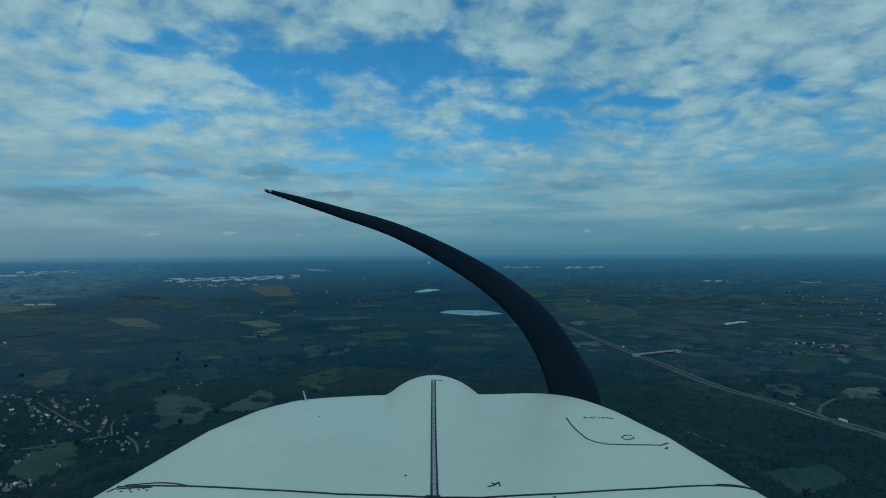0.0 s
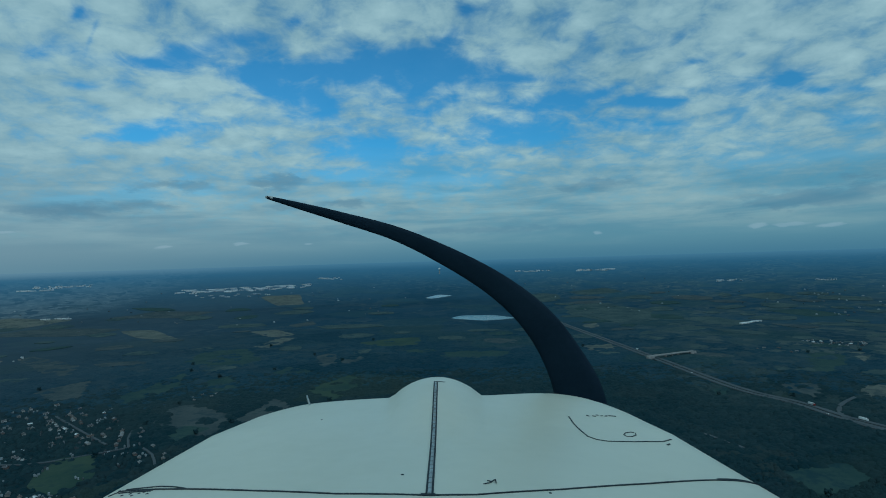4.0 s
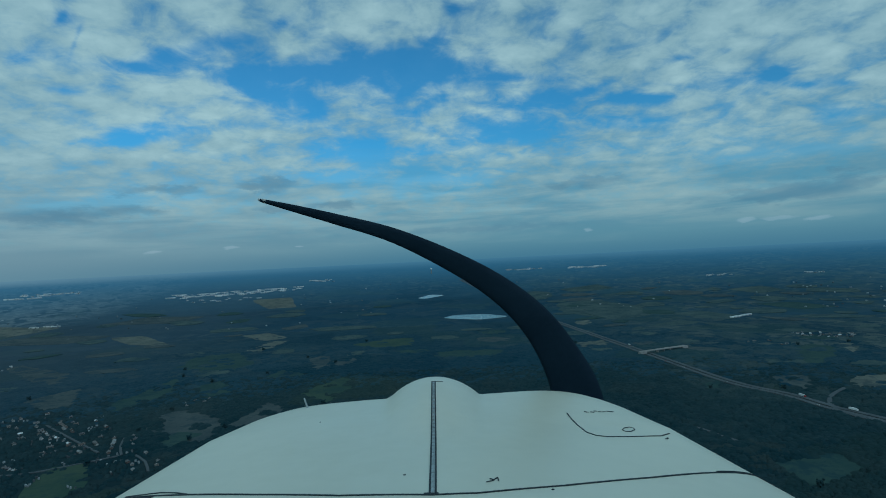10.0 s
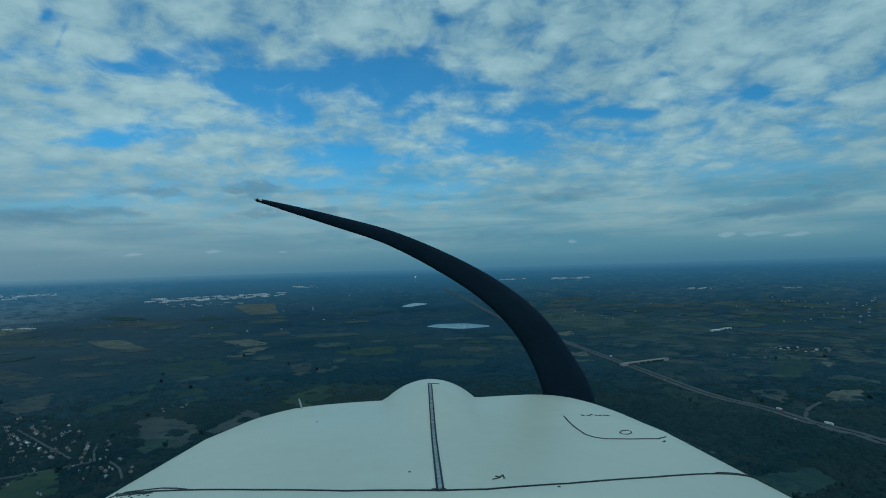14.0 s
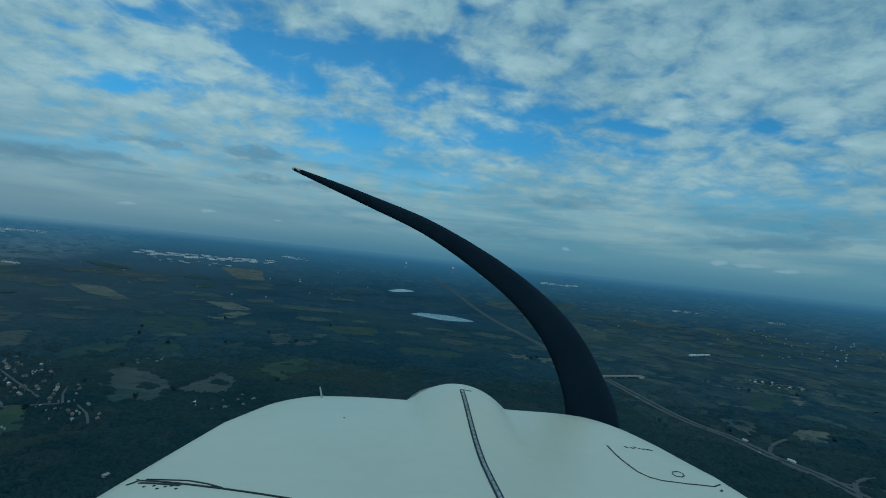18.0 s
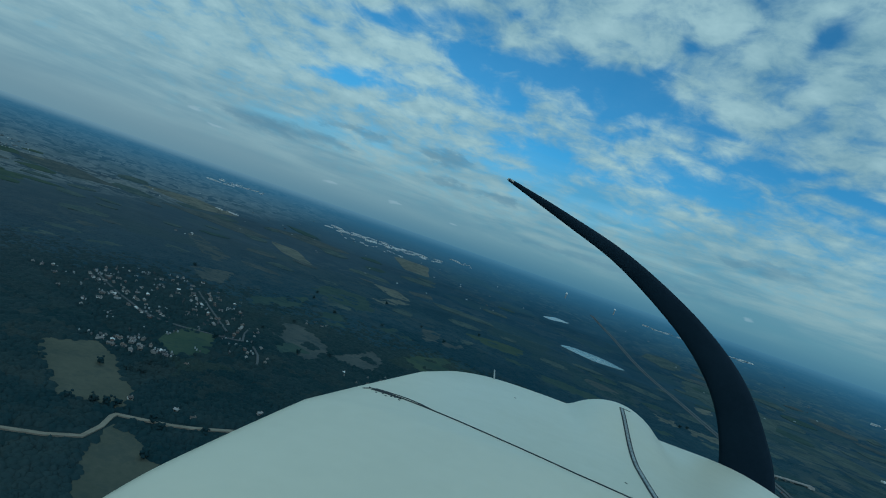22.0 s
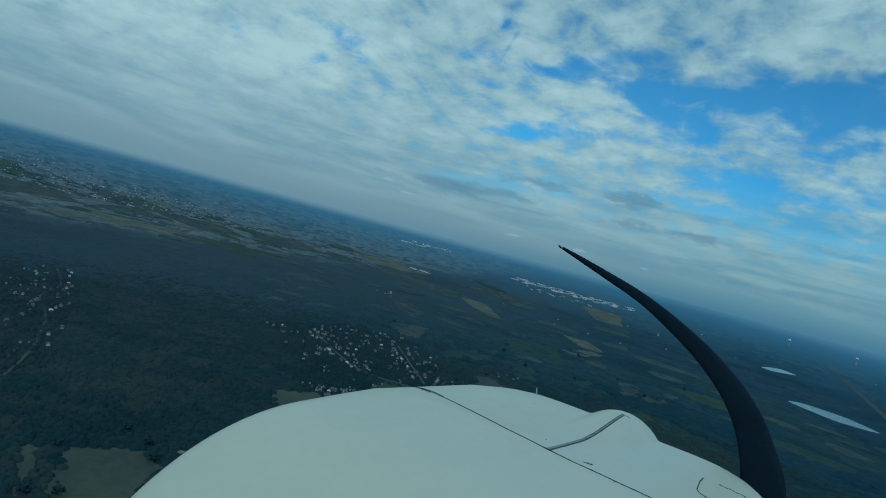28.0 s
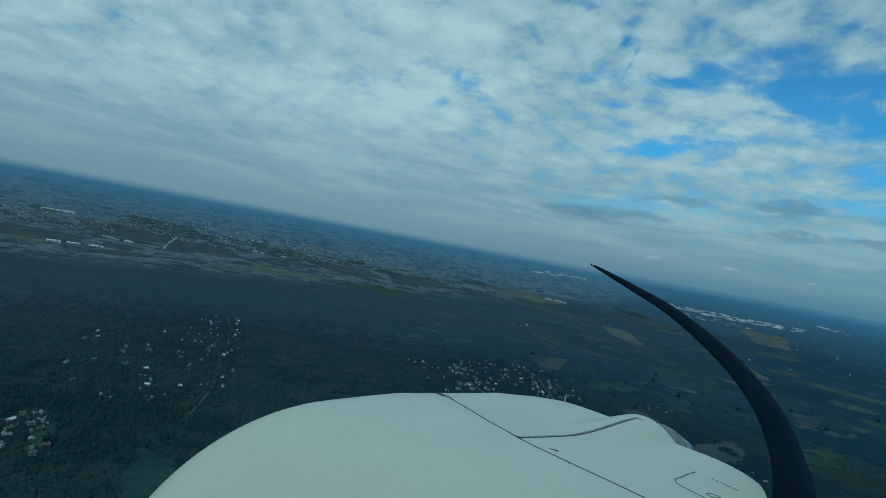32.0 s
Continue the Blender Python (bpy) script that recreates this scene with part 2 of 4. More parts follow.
def mottled(name, dark, light, scale, fine_scale, rough=0.85, bump=0.0, spec=0.2, island=0.0, metal=0.0):
    """Two tones mixed by noise at two sizes, in metres."""
    m, t, b = material(name, rough, metal, spec)
    where = t.node("ShaderNodeNewGeometry")
    at = where.outputs["Position"]
    a, f = t.noise(at, scale, 4.0), t.noise(at, fine_scale, 5.0, 0.65)
    k = t.math("MULTIPLY_ADD", t.math("SUBTRACT", f, 0.5), 1.1, t.math("MULTIPLY_ADD", t.math("SUBTRACT", a, 0.5), 2.2, 0.5), clamp=True)
    if island:
        k = t.math("MULTIPLY_ADD", t.math("SUBTRACT", where.outputs["Random Per Island"], 0.5), island, k, clamp=True)
    tone = t.mix(k, (*dark, 1), (*light, 1))
    t.put(b.inputs["Base Color"], tone)
    if bump:
        relief(t, b, f, 0.8, bump)
    return m


def per_object(name, colours, rough=0.8, spec=0.25, grime=0.25, scale=0.6):
    """Paint that differs from thing to thing, with grime."""
    m, t, b = material(name, rough, 0.0, spec)
    pick = t.node("ShaderNodeValToRGB", Fac=t.node("ShaderNodeObjectInfo").outputs["Random"])
    ramp = pick.color_ramp
    ramp.interpolation = "CONSTANT"
    for i, c in enumerate(colours):
        e = ramp.elements[i] if i < 2 else ramp.elements.new(i / len(colours))
        e.position, e.color = i / len(colours), (*c, 1)
    at = t.node("ShaderNodeNewGeometry").outputs["Position"]
    g = t.math("MULTIPLY", t.noise(at, scale, 6.0, 0.6), grime)
    t.put(b.inputs["Base Color"], t.mix(g, pick.outputs[0], (0.05, 0.05, 0.045, 1)))
    return m


def wooded(t, gain, island=0.0, haze_tint=1.0, bare=1.0):
    """Woodland tones: dark stands, slightly paler plots and thin streaks, all by noise."""
    where = t.node("ShaderNodeNewGeometry")
    at = where.outputs["Position"]
    warp = t.node("ShaderNodeVectorMath")
    warp.operation = "MULTIPLY_ADD"
    wob = t.node("ShaderNodeTexNoise", Vector=at, Scale=0.008, Detail=5.0, Roughness=0.6)
    t.tree.links.new(wob.outputs["Color"], warp.inputs[0])
    warp.inputs[1].default_value = (170, 170, 0)
    t.tree.links.new(at, warp.inputs[2])
    plot = t.node("ShaderNodeSeparateColor", Color=t.node("ShaderNodeTexVoronoi", Vector=warp.outputs[0], Scale=0.0050, Randomness=1.0).outputs["Color"])
    bit = t.node("ShaderNodeSeparateColor", Color=t.node("ShaderNodeTexVoronoi", Vector=warp.outputs[0], Scale=0.013, Randomness=1.0).outputs["Color"])
    n = t.math("MULTIPLY_ADD", t.math("SUBTRACT", t.noise(at, 0.03, 6.0, 0.7), 0.5), 1.1, 0.42)
    n = t.math("MULTIPLY_ADD", t.math("SUBTRACT", t.noise(at, 0.0022, 3.0, 0.5), 0.5), 1.4, n)
    n = t.math("MULTIPLY_ADD", t.math("SUBTRACT", plot.outputs[0], 0.5), 0.45, n)
    n = t.math("MULTIPLY_ADD", t.math("SUBTRACT", bit.outputs[0], 0.5), 0.30, n, clamp=True)
    if island:
        n = t.math("MULTIPLY_ADD", t.math("SUBTRACT", where.outputs["Random Per Island"], 0.5), island, n, clamp=True)
    # the blue of distance haze is put into these base tones
    dark, light, dry, green = ((tone[0] * gain / haze_tint, tone[1] * gain, tone[2] * gain * haze_tint, 1) for tone in ((0.010, 0.036, 0.058), (0.024, 0.056, 0.080), (0.052, 0.074, 0.080), (0.030, 0.060, 0.062)))
    tone = t.mix(n, dark, light)
    tone = t.mix(t.step(bit.outputs[1], 0.82, 0.94, 0.0, 0.30 * bare), tone, dry)
    shred = t.node("ShaderNodeSeparateColor", Color=t.node("ShaderNodeTexVoronoi", Vector=warp.outputs[0], Scale=0.034, Randomness=1.0).outputs["Color"])
    open_land = t.step(t.noise(at, 0.0016, 2.0, 0.5), 0.42, 0.62)
    tone = t.mix(t.math("MULTIPLY", open_land, t.step(shred.outputs[1], 0.62, 0.95, 0.0, 0.8 * bare)), tone, dry)
    # farmland in the far west, its pale tones raised further for haze
    west = t.step(t.node("ShaderNodeSeparateXYZ", Vector=warp.outputs[0]).outputs[0], -2100, -1700, 1.0, 0.0)
    tone = t.mix(t.math("MULTIPLY", west, t.step(bit.outputs[2], 0.25, 0.65, 0.0, 0.9)), tone, (0.140, 0.172, 0.186, 1))
    tone = t.mix(t.math("MULTIPLY", west, t.step(shred.outputs[2], 0.45, 0.85, 0.0, 0.9)), tone, (0.225, 0.250, 0.252, 1))
    # open farmland between hedges in the east
    there = t.node("ShaderNodeSeparateXYZ", Vector=warp.outputs[0])
    east = t.math("MULTIPLY", t.math("MULTIPLY", t.step(there.outputs[0], 350, 900), t.step(there.outputs[1], 850, 1250)), t.step(t.noise(at, 0.0030, 3.0, 0.5), 0.40, 0.60, 0.2, 1.0))
    tone = t.mix(t.math("MULTIPLY", east, t.step(bit.outputs[2], 0.45, 0.75, 0.0, 0.6)), tone, (0.052, 0.080, 0.082, 1))
    tone = t.mix(t.math("MULTIPLY", east, t.step(shred.outputs[2], 0.65, 0.90, 0.0, 0.7)), tone, (0.092, 0.112, 0.104, 1))
    tone = t.mix(t.step(plot.outputs[2], 0.82, 0.92, 0.0, 0.4), tone, green)
    # airlight towards the west, mixed into the woods' colour as grey
    grey = t.math("MULTIPLY_ADD", t.math("SUBTRACT", t.noise(at, 0.02, 5.0, 0.7), 0.5), 0.5, t.step(t.node("ShaderNodeSeparateXYZ", Vector=at).outputs[0], -1500, -450, 0.42, 0.0))
    return t.mix(t.math("MAXIMUM", grey, 0.0), tone, (0.058 * gain, 0.074 * gain, 0.088 * gain, 1))


# far ground: base colour lightened and blued to carry the haze
HAZED_WOODS, _t, _b = material("woodland", 0.95, 0.0, 0.06)
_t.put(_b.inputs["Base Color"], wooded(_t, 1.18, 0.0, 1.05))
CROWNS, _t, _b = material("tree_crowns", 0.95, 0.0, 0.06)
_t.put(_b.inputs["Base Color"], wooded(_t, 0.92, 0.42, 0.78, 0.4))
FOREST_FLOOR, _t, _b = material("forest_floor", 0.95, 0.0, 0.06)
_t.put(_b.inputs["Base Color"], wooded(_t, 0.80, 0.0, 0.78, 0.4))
# the same crowns farther off, with haze painted in as lighter blue
HAZED_CROWNS, _t, _b = material("hazed_tree_crowns", 0.95, 0.0, 0.06)
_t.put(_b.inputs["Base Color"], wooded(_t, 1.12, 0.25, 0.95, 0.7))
BARK = mottled("bark", (0.04, 0.032, 0.025), (0.10, 0.085, 0.07), 0.8, 6.0, 0.9, 0.02)
def farmland(name, dark, light, grown=0.85):
    """Open ground with worn patches, and scrub and hedges grown into it."""
    m, t, b = material(name, 0.95, 0.0, 0.06)
    at = t.node("ShaderNodeNewGeometry").outputs["Position"]
    broad, fine = t.noise(at, 0.012, 4.0), t.noise(at, 0.13, 5.0, 0.65)
    k = t.math("MULTIPLY_ADD", t.math("SUBTRACT", fine, 0.5), 1.2, t.math("MULTIPLY_ADD", t.math("SUBTRACT", broad, 0.5), 2.4, 0.5), clamp=True)
    tone = t.mix(k, (*dark, 1), (*light, 1))
    scrub = t.math("MULTIPLY_ADD", t.math("SUBTRACT", t.noise(at, 0.07, 5.0, 0.7), 0.5), 0.9, t.noise(at, 0.019, 5.0, 0.62, 0.6))
    tone = t.mix(t.step(scrub, 0.50, 0.66, 0.0, grown), tone, (0.014, 0.040, 0.056, 1))
    t.put(b.inputs["Base Color"], tone)
    relief(t, b, fine, 0.8, 0.15)
    return m


GRASS = farmland("pasture", (0.032, 0.062, 0.050), (0.058, 0.086, 0.060), 0.4)
MEADOW = farmland("dark_meadow", (0.026, 0.056, 0.056), (0.048, 0.080, 0.070), 0.6)
STUBBLE = farmland("stubble", (0.088, 0.100, 0.090), (0.150, 0.158, 0.134), 0.5)
OLIVE = farmland("olive_field", (0.060, 0.074, 0.062), (0.094, 0.104, 0.084), 0.2)
FADED = farmland("faded_fields", (0.040, 0.068, 0.072), (0.080, 0.108, 0.100), 0.6)
EARTH = farmland("ploughed_earth", (0.046, 0.064, 0.070), (0.082, 0.098, 0.096), 0.5)
ASPHALT = mottled("asphalt", (0.062, 0.076, 0.086), (0.098, 0.112, 0.122), 0.03, 0.6, 0.85)
DIRT = mottled("dirt_road", (0.16, 0.15, 0.12), (0.26, 0.245, 0.20), 0.05, 0.5, 0.9)
CONCRETE = mottled("concrete", (0.22, 0.22, 0.21), (0.38, 0.37, 0.35), 0.1, 1.2, 0.85)
ROOFS = per_object("house_roofs", ((0.13, 0.13, 0.13), (0.30, 0.31, 0.31), (0.09, 0.085, 0.08), (0.16, 0.15, 0.14), (0.12, 0.10, 0.09), (0.72, 0.74, 0.74), (0.11, 0.11, 0.12), (0.15, 0.15, 0.15), (0.10, 0.10, 0.10), (0.20, 0.20, 0.20)), 0.75)
PLASTER = per_object("house_walls", ((0.42, 0.42, 0.40), (0.22, 0.21, 0.19), (0.64, 0.64, 0.62), (0.15, 0.12, 0.11), (0.34, 0.34, 0.32)), 0.8)
METAL_ROOF = per_object("white_metal_roofs", ((0.78, 0.80, 0.80), (0.85, 0.86, 0.85), (0.60, 0.62, 0.63), (0.82, 0.83, 0.80)), 0.5, 0.4, 0.15, 0.05)
CLADDING = per_object("hall_walls", ((0.62, 0.63, 0.62), (0.50, 0.52, 0.53), (0.70, 0.70, 0.66)), 0.6, 0.3, 0.2, 0.1)
CAR_PAINT = per_object("vehicle_paint", ((0.75, 0.75, 0.74), (0.05, 0.05, 0.06), (0.35, 0.36, 0.37), (0.25, 0.03, 0.03), (0.8, 0.8, 0.78)), 0.3, 0.5, 0.1)
SHED_ROOFS = mottled("shed_roofs", (0.05, 0.06, 0.068), (0.26, 0.29, 0.30), 0.01, 0.05, 0.7, 0.0, 0.25, 1.9)
FAR_ROOFS = mottled("far_roofs", (0.06, 0.075, 0.085), (0.33, 0.37, 0.38), 0.01, 0.05, 0.8, 0.0, 0.2, 1.6)
RUBBER = mottled("rubber", (0.015, 0.015, 0.015), (0.03, 0.03, 0.03), 2.0, 20.0, 0.9)

GLASS_DARK, _t, _b = material("window_panes", 0.12, 0.0, 0.5)
_b.inputs["Base Color"].default_value = (0.02, 0.03, 0.035, 1)

WATER, _t, _b = material("lake_water", 0.10, 0.0, 0.6)
_at = _t.node("ShaderNodeNewGeometry").outputs["Position"]
_t.put(_b.inputs["Base Color"], _t.mix(_t.noise(_at, 0.01, 3.0), (0.10, 0.15, 0.16, 1), (0.16, 0.21, 0.21, 1)))
relief(_t, _b, _t.noise(_at, 0.25, 4.0), 0.25, 0.3)

PAINT, _t, _b = material("white_aircraft_paint", 0.34, 0.0, 0.42)
_at = _t.node("ShaderNodeTexCoord").outputs["Object"]
_dust = _t.math("MULTIPLY_ADD", _t.noise(_at, 30.0, 3.0, 0.5), 0.25, _t.math("MULTIPLY", _t.noise(_at, 3.5, 4.0), 0.6))
_t.put(_b.inputs["Base Color"], _t.mix(_t.step(_dust, 0.25, 0.65), (0.63, 0.63, 0.515, 1), (0.585, 0.59, 0.485, 1)))
_t.put(_b.inputs["Roughness"], _t.step(_dust, 0.3, 0.8, 0.32, 0.48))
SEAL = mottled("dark_sealant", (0.010, 0.016, 0.022), (0.028, 0.038, 0.046), 8.0, 60.0, 0.6)
STEEL = mottled("hinge_metal", (0.30, 0.33, 0.34), (0.48, 0.51, 0.52), 20.0, 120.0, 0.4, 0.0, 0.5, 0.0, 0.6)
TIP_PAINT = mottled("pale_tip_paint", (0.42, 0.43, 0.40), (0.55, 0.56, 0.52), 6.0, 60.0, 0.5)
BLADE = mottled("black_blade_paint", (0.007, 0.017, 0.030), (0.014, 0.028, 0.046), 5.0, 60.0, 0.7, 0.0, 0.12)

# ---------------------------------------------------------------- helpers for building


def mesh_object(name, bm, mat, smooth=False):
    me = bpy.data.meshes.new(name)
    bm.to_mesh(me)
    bm.free()
    me.materials.append(mat)
    if smooth:
        me.polygons.foreach_set("use_smooth", [True] * len(me.polygons))
    return new(name, me)


def part(name, bm, mat, parent, label="", smooth=False):
    ob = mesh_object(name, bm, mat, smooth)
    ob.parent = parent
    return tagged(ob, label) if label else ob


def shared(name, me, parent, m=None):
    ob = new(name, me)
    ob.parent = parent
    if m is not None:
        ob.matrix_basis = m
    return ob


def box(bm, x0, x1, y0, y1, z0, z1):
    v = [bm.verts.new((x, y, z)) for x in (x0, x1) for y in (y0, y1) for z in (z0, z1)]
    for a, b, c, d in ((0, 1, 3, 2), (4, 6, 7, 5), (0, 4, 5, 1), (2, 3, 7, 6), (0, 2, 6, 4), (1, 5, 7, 3)):
        bm.faces.new((v[a], v[b], v[c], v[d]))
    return bm


def boxed(*size):
    return box(bmesh.new(), *size)


LEVEL, RIM = 2300.0, 4850.0
NEAR_DIP = math.atan2(EYE[2], LEVEL)


def ground_z(x, y):
    """Level near by; beyond, the land climbs slowly to the skyline."""
    r = math.hypot(x, y)
    if r <= LEVEL:
        return 0.0
    dip = NEAR_DIP + (radians(0.35) - NEAR_DIP) * min((r - LEVEL) / (RIM - LEVEL), 1.0)
    return EYE[2] - r * math.tan(dip)


def ground_array(x, y):
    r = np.hypot(x, y)
    dip = NEAR_DIP + (radians(0.35) - NEAR_DIP) * np.clip((r - LEVEL) / (RIM - LEVEL), 0, 1)
    return np.where(r <= LEVEL, 0.0, EYE[2] - r * np.tan(dip))


# ---------------------------------------------------------------- ground
rings = [0, 150, 300, 450, 600, 800, 1000, 1300, 1600, 2000, 2300] + [2300 + 85 * i for i in range(1, 13)]
bm = bmesh.new()
spokes = 144
hub = bm.verts.new((0, 0, 0))
before = None
for r in rings[1:]:
    ring = []
    for i in range(spokes):
        a = 2 * math.pi * i / spokes
        x, y = r * math.sin(a), r * math.cos(a)
        ring.append(bm.verts.new((x, y, ground_z(x, y))))
    for i in range(spokes):
        j = (i + 1) % spokes
        bm.faces.new((hub, ring[j], ring[i]) if before is None else (before[i], before[j], ring[j], ring[i]))
    before = ring
bmesh.ops.recalc_face_normals(bm, faces=bm.faces)
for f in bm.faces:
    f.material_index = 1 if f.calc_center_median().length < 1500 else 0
ground = tagged(mesh_object("ground", bm, HAZED_WOODS, True), "dark wooded lowland reaching to the hazy skyline", "ground", kind="structure")

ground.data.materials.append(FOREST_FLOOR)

# the last miles before the skyline, haze mixed in as a surface glow
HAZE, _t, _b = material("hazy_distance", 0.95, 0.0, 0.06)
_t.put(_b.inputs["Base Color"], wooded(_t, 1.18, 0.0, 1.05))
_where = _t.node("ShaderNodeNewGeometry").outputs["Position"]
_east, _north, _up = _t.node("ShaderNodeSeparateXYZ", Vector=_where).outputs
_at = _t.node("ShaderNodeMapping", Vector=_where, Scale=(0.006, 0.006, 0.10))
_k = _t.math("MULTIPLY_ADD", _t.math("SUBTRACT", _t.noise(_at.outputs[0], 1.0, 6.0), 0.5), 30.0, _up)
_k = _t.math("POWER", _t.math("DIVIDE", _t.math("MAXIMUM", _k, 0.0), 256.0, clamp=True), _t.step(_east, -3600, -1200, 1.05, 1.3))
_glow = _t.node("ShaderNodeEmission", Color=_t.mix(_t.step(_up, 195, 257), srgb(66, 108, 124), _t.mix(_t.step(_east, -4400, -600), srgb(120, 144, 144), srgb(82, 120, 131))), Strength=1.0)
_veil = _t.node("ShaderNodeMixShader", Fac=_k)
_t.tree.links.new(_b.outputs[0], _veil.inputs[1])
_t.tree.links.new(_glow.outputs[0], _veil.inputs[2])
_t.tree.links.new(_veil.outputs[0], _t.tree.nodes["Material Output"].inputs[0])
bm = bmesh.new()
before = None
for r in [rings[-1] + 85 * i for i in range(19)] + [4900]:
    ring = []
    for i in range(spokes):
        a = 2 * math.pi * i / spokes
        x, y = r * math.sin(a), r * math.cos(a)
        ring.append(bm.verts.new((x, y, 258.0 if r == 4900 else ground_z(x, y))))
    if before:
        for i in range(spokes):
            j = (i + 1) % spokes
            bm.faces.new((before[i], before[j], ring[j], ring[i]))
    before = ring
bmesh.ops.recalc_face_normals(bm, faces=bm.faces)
tagged(mesh_object("backdrop", bm, HAZE, True), "most distant land with blue haze in its colour", "backdrop", kind="structure")

THIN = []  # polygons where trees stand apart
CLEARINGS = []  # polygons where no forest stands
FIELDS = []  # fields among them, into which clumps of trees grow
rng = np.random.default_rng(7)


def inside(px, py, poly):
    hit = np.zeros(len(px), bool)
    n = len(poly)
    for i in range(n):
        (x0, y0), (x1, y1) = poly[i], poly[(i + 1) % n]
        if y0 == y1:
            continue
        cut = (y0 > py) != (y1 > py)
        hit ^= cut & (px < (x1 - x0) * (py - y0) / (y1 - y0) + x0)
    return hit


def rounded(corners, steps=5, wobble=0.03, seed=0, cut=0.09):
    """A closed outline through the corners, with soft, slightly uneven bends."""
    r = random.Random(seed)
    n = len(corners)
    size = max(math.dist(a, b) for a in corners for b in corners)
    out = []
    for i in range(n):
        p0, p1, p2 = (Vector(corners[(i + k) % n]) for k in (-1, 0, 1))
        a, b = p1.lerp(p0, cut), p1.lerp(p2, cut)
        for k in range(steps + 1):
            t = k / steps
            q = a.lerp(p1, t).lerp(p1.lerp(b, t), t)
            out.append((q.x + r.uniform(-1, 1) * wobble * size * 0.12, q.y + r.uniform(-1, 1) * wobble * size * 0.12))
        for k in (0.3, 0.5, 0.7):
            q = p1.lerp(p2, k)
            out.append((q.x + r.uniform(-1, 1) * wobble * size * 0.3, q.y + r.uniform(-1, 1) * wobble * size * 0.3))
    return out


def sheet(outline, lift):
    """A patch of land that follows the ground, with a skirt into it."""
    bm = bmesh.new()
    rim = [bm.verts.new((x, y, ground_z(x, y) + lift)) for x, y in outline]
    foot = [bm.verts.new((x, y, ground_z(x, y) - 1.0)) for x, y in outline]
    n = len(outline)
    for i in range(n):
        j = (i + 1) % n
        bm.faces.new((rim[i], foot[i], foot[j], rim[j]))
    bmesh.ops.triangulate(bm, faces=[bm.faces.new(rim)], ngon_method="EAR_CLIP")
    bmesh.ops.recalc_face_normals(bm, faces=bm.faces)
    return bm


fields_made = 0


def field(mat, label, corners, lift=0.4):
    global fields_made
    fields_made += 1
    outline = rounded(corners, 2, 0.07, fields_made)
    CLEARINGS.append(outline)
    FIELDS.append(outline)
    return tagged(mesh_object("field", sheet(outline, lift + 0.006 * fields_made), mat), label, "field", "fields in the woods", "structure")


def road(name, mat, points, width, label, lift=1.3, clear=5.0):
    """A ribbon of road along the points, with a shallow crown and verges."""
    pts = [Vector(p) for p in points]
    line = []
    for i in range(len(pts) - 1):
        p0, p1, p2, p3 = pts[max(i - 1, 0)], pts[i], pts[i + 1], pts[min(i + 2, len(pts) - 1)]
        n = max(2, int((p2 - p1).length / 25))
        for k in range(n):
            t = k / n
            line.append(0.5 * (2 * p1 + (p2 - p0) * t + (2 * p0 - 5 * p1 + 4 * p2 - p3) * t * t + (3 * p1 - p0 - 3 * p2 + p3) * t ** 3))
    line.append(pts[-1])
    bm = bmesh.new()
    last = None
    left, right = [], []
    for i, p in enumerate(line):
        d = (line[min(i + 1, len(line) - 1)] - line[max(i - 1, 0)]).normalized()
        s = Vector((d.y, -d.x))
        row = []
        for k, up in ((-0.5, -1.0), (-0.5, lift), (0, lift + 0.15), (0.5, lift), (0.5, -1.0)):
            q = p + s * (k * width)
            row.append(bm.verts.new((q.x, q.y, ground_z(q.x, q.y) + up)))
        left.append(tuple(p - s * (width / 2 + clear)))
        right.append(tuple(p + s * (width / 2 + clear)))
        if last:
            for a in range(4):
                bm.faces.new((last[a], last[a + 1], row[a + 1], row[a]))
        last = row
    bmesh.ops.recalc_face_normals(bm, faces=bm.faces)
    CLEARINGS.append(left + right[::-1])
    return tagged(mesh_object(name, bm, mat), label, "road", kind="structure"), line


# fields ahead and to the right
field(STUBBLE, "pale tan stubble field among dark woods", [(267, 1705), (350, 1700), (344, 1614), (298, 1602)])
field(STUBBLE, "pale tan stubble field beside another", [(362, 1675), (457, 1689), (462, 1613), (375, 1558)])
field(STUBBLE, "small tan field beside the motorway", [(483, 2171), (552, 2231), (538, 2119), (479, 2047)])
field(FADED, "wide patchwork of brownish open land", [(567, 2928), (769, 3031), (905, 2645), (783, 2260), (634, 2208), (523, 2577)])
field(STUBBLE, "tan field by a hamlet", [(994, 1451), (1043, 1460), (959, 1326), (911, 1305)])
field(STUBBLE, "tan field with a rounded edge", [(759, 1090), (841, 1099), (783, 1005), (709, 998)])
field(MEADOW, "dark green meadow by a hamlet", [(871, 1438), (1002, 1506), (868, 1270), (729, 1179)])
field(MEADOW, "dark green meadow beyond the motorway", [(379, 680), (473, 710), (468, 647), (374, 600)])
field(EARTH, "brown field beyond the motorway", [(636, 1127), (708, 1127), (645, 1005), (594, 1020)])
field(MEADOW, "small green clearing beside the motorway", [(505, 1145), (550, 1150), (500, 1050), (458, 1030)])
field(FADED, "brown open land among scattered trees", [(900, 2300), (1050, 2380), (1120, 2120), (980, 2020)])
field(MEADOW, "green pasture in the far woods", [(1350, 2500), (1520, 2480), (1560, 2260), (1400, 2240)])
field(FADED, "faded brown field in the far woods", [(700, 3500), (960, 3600), (1010, 3400), (760, 3330)])
field(FADED, "faded brown field near white halls", [(1500, 3050), (1700, 3060), (1720, 2860), (1560, 2820)])
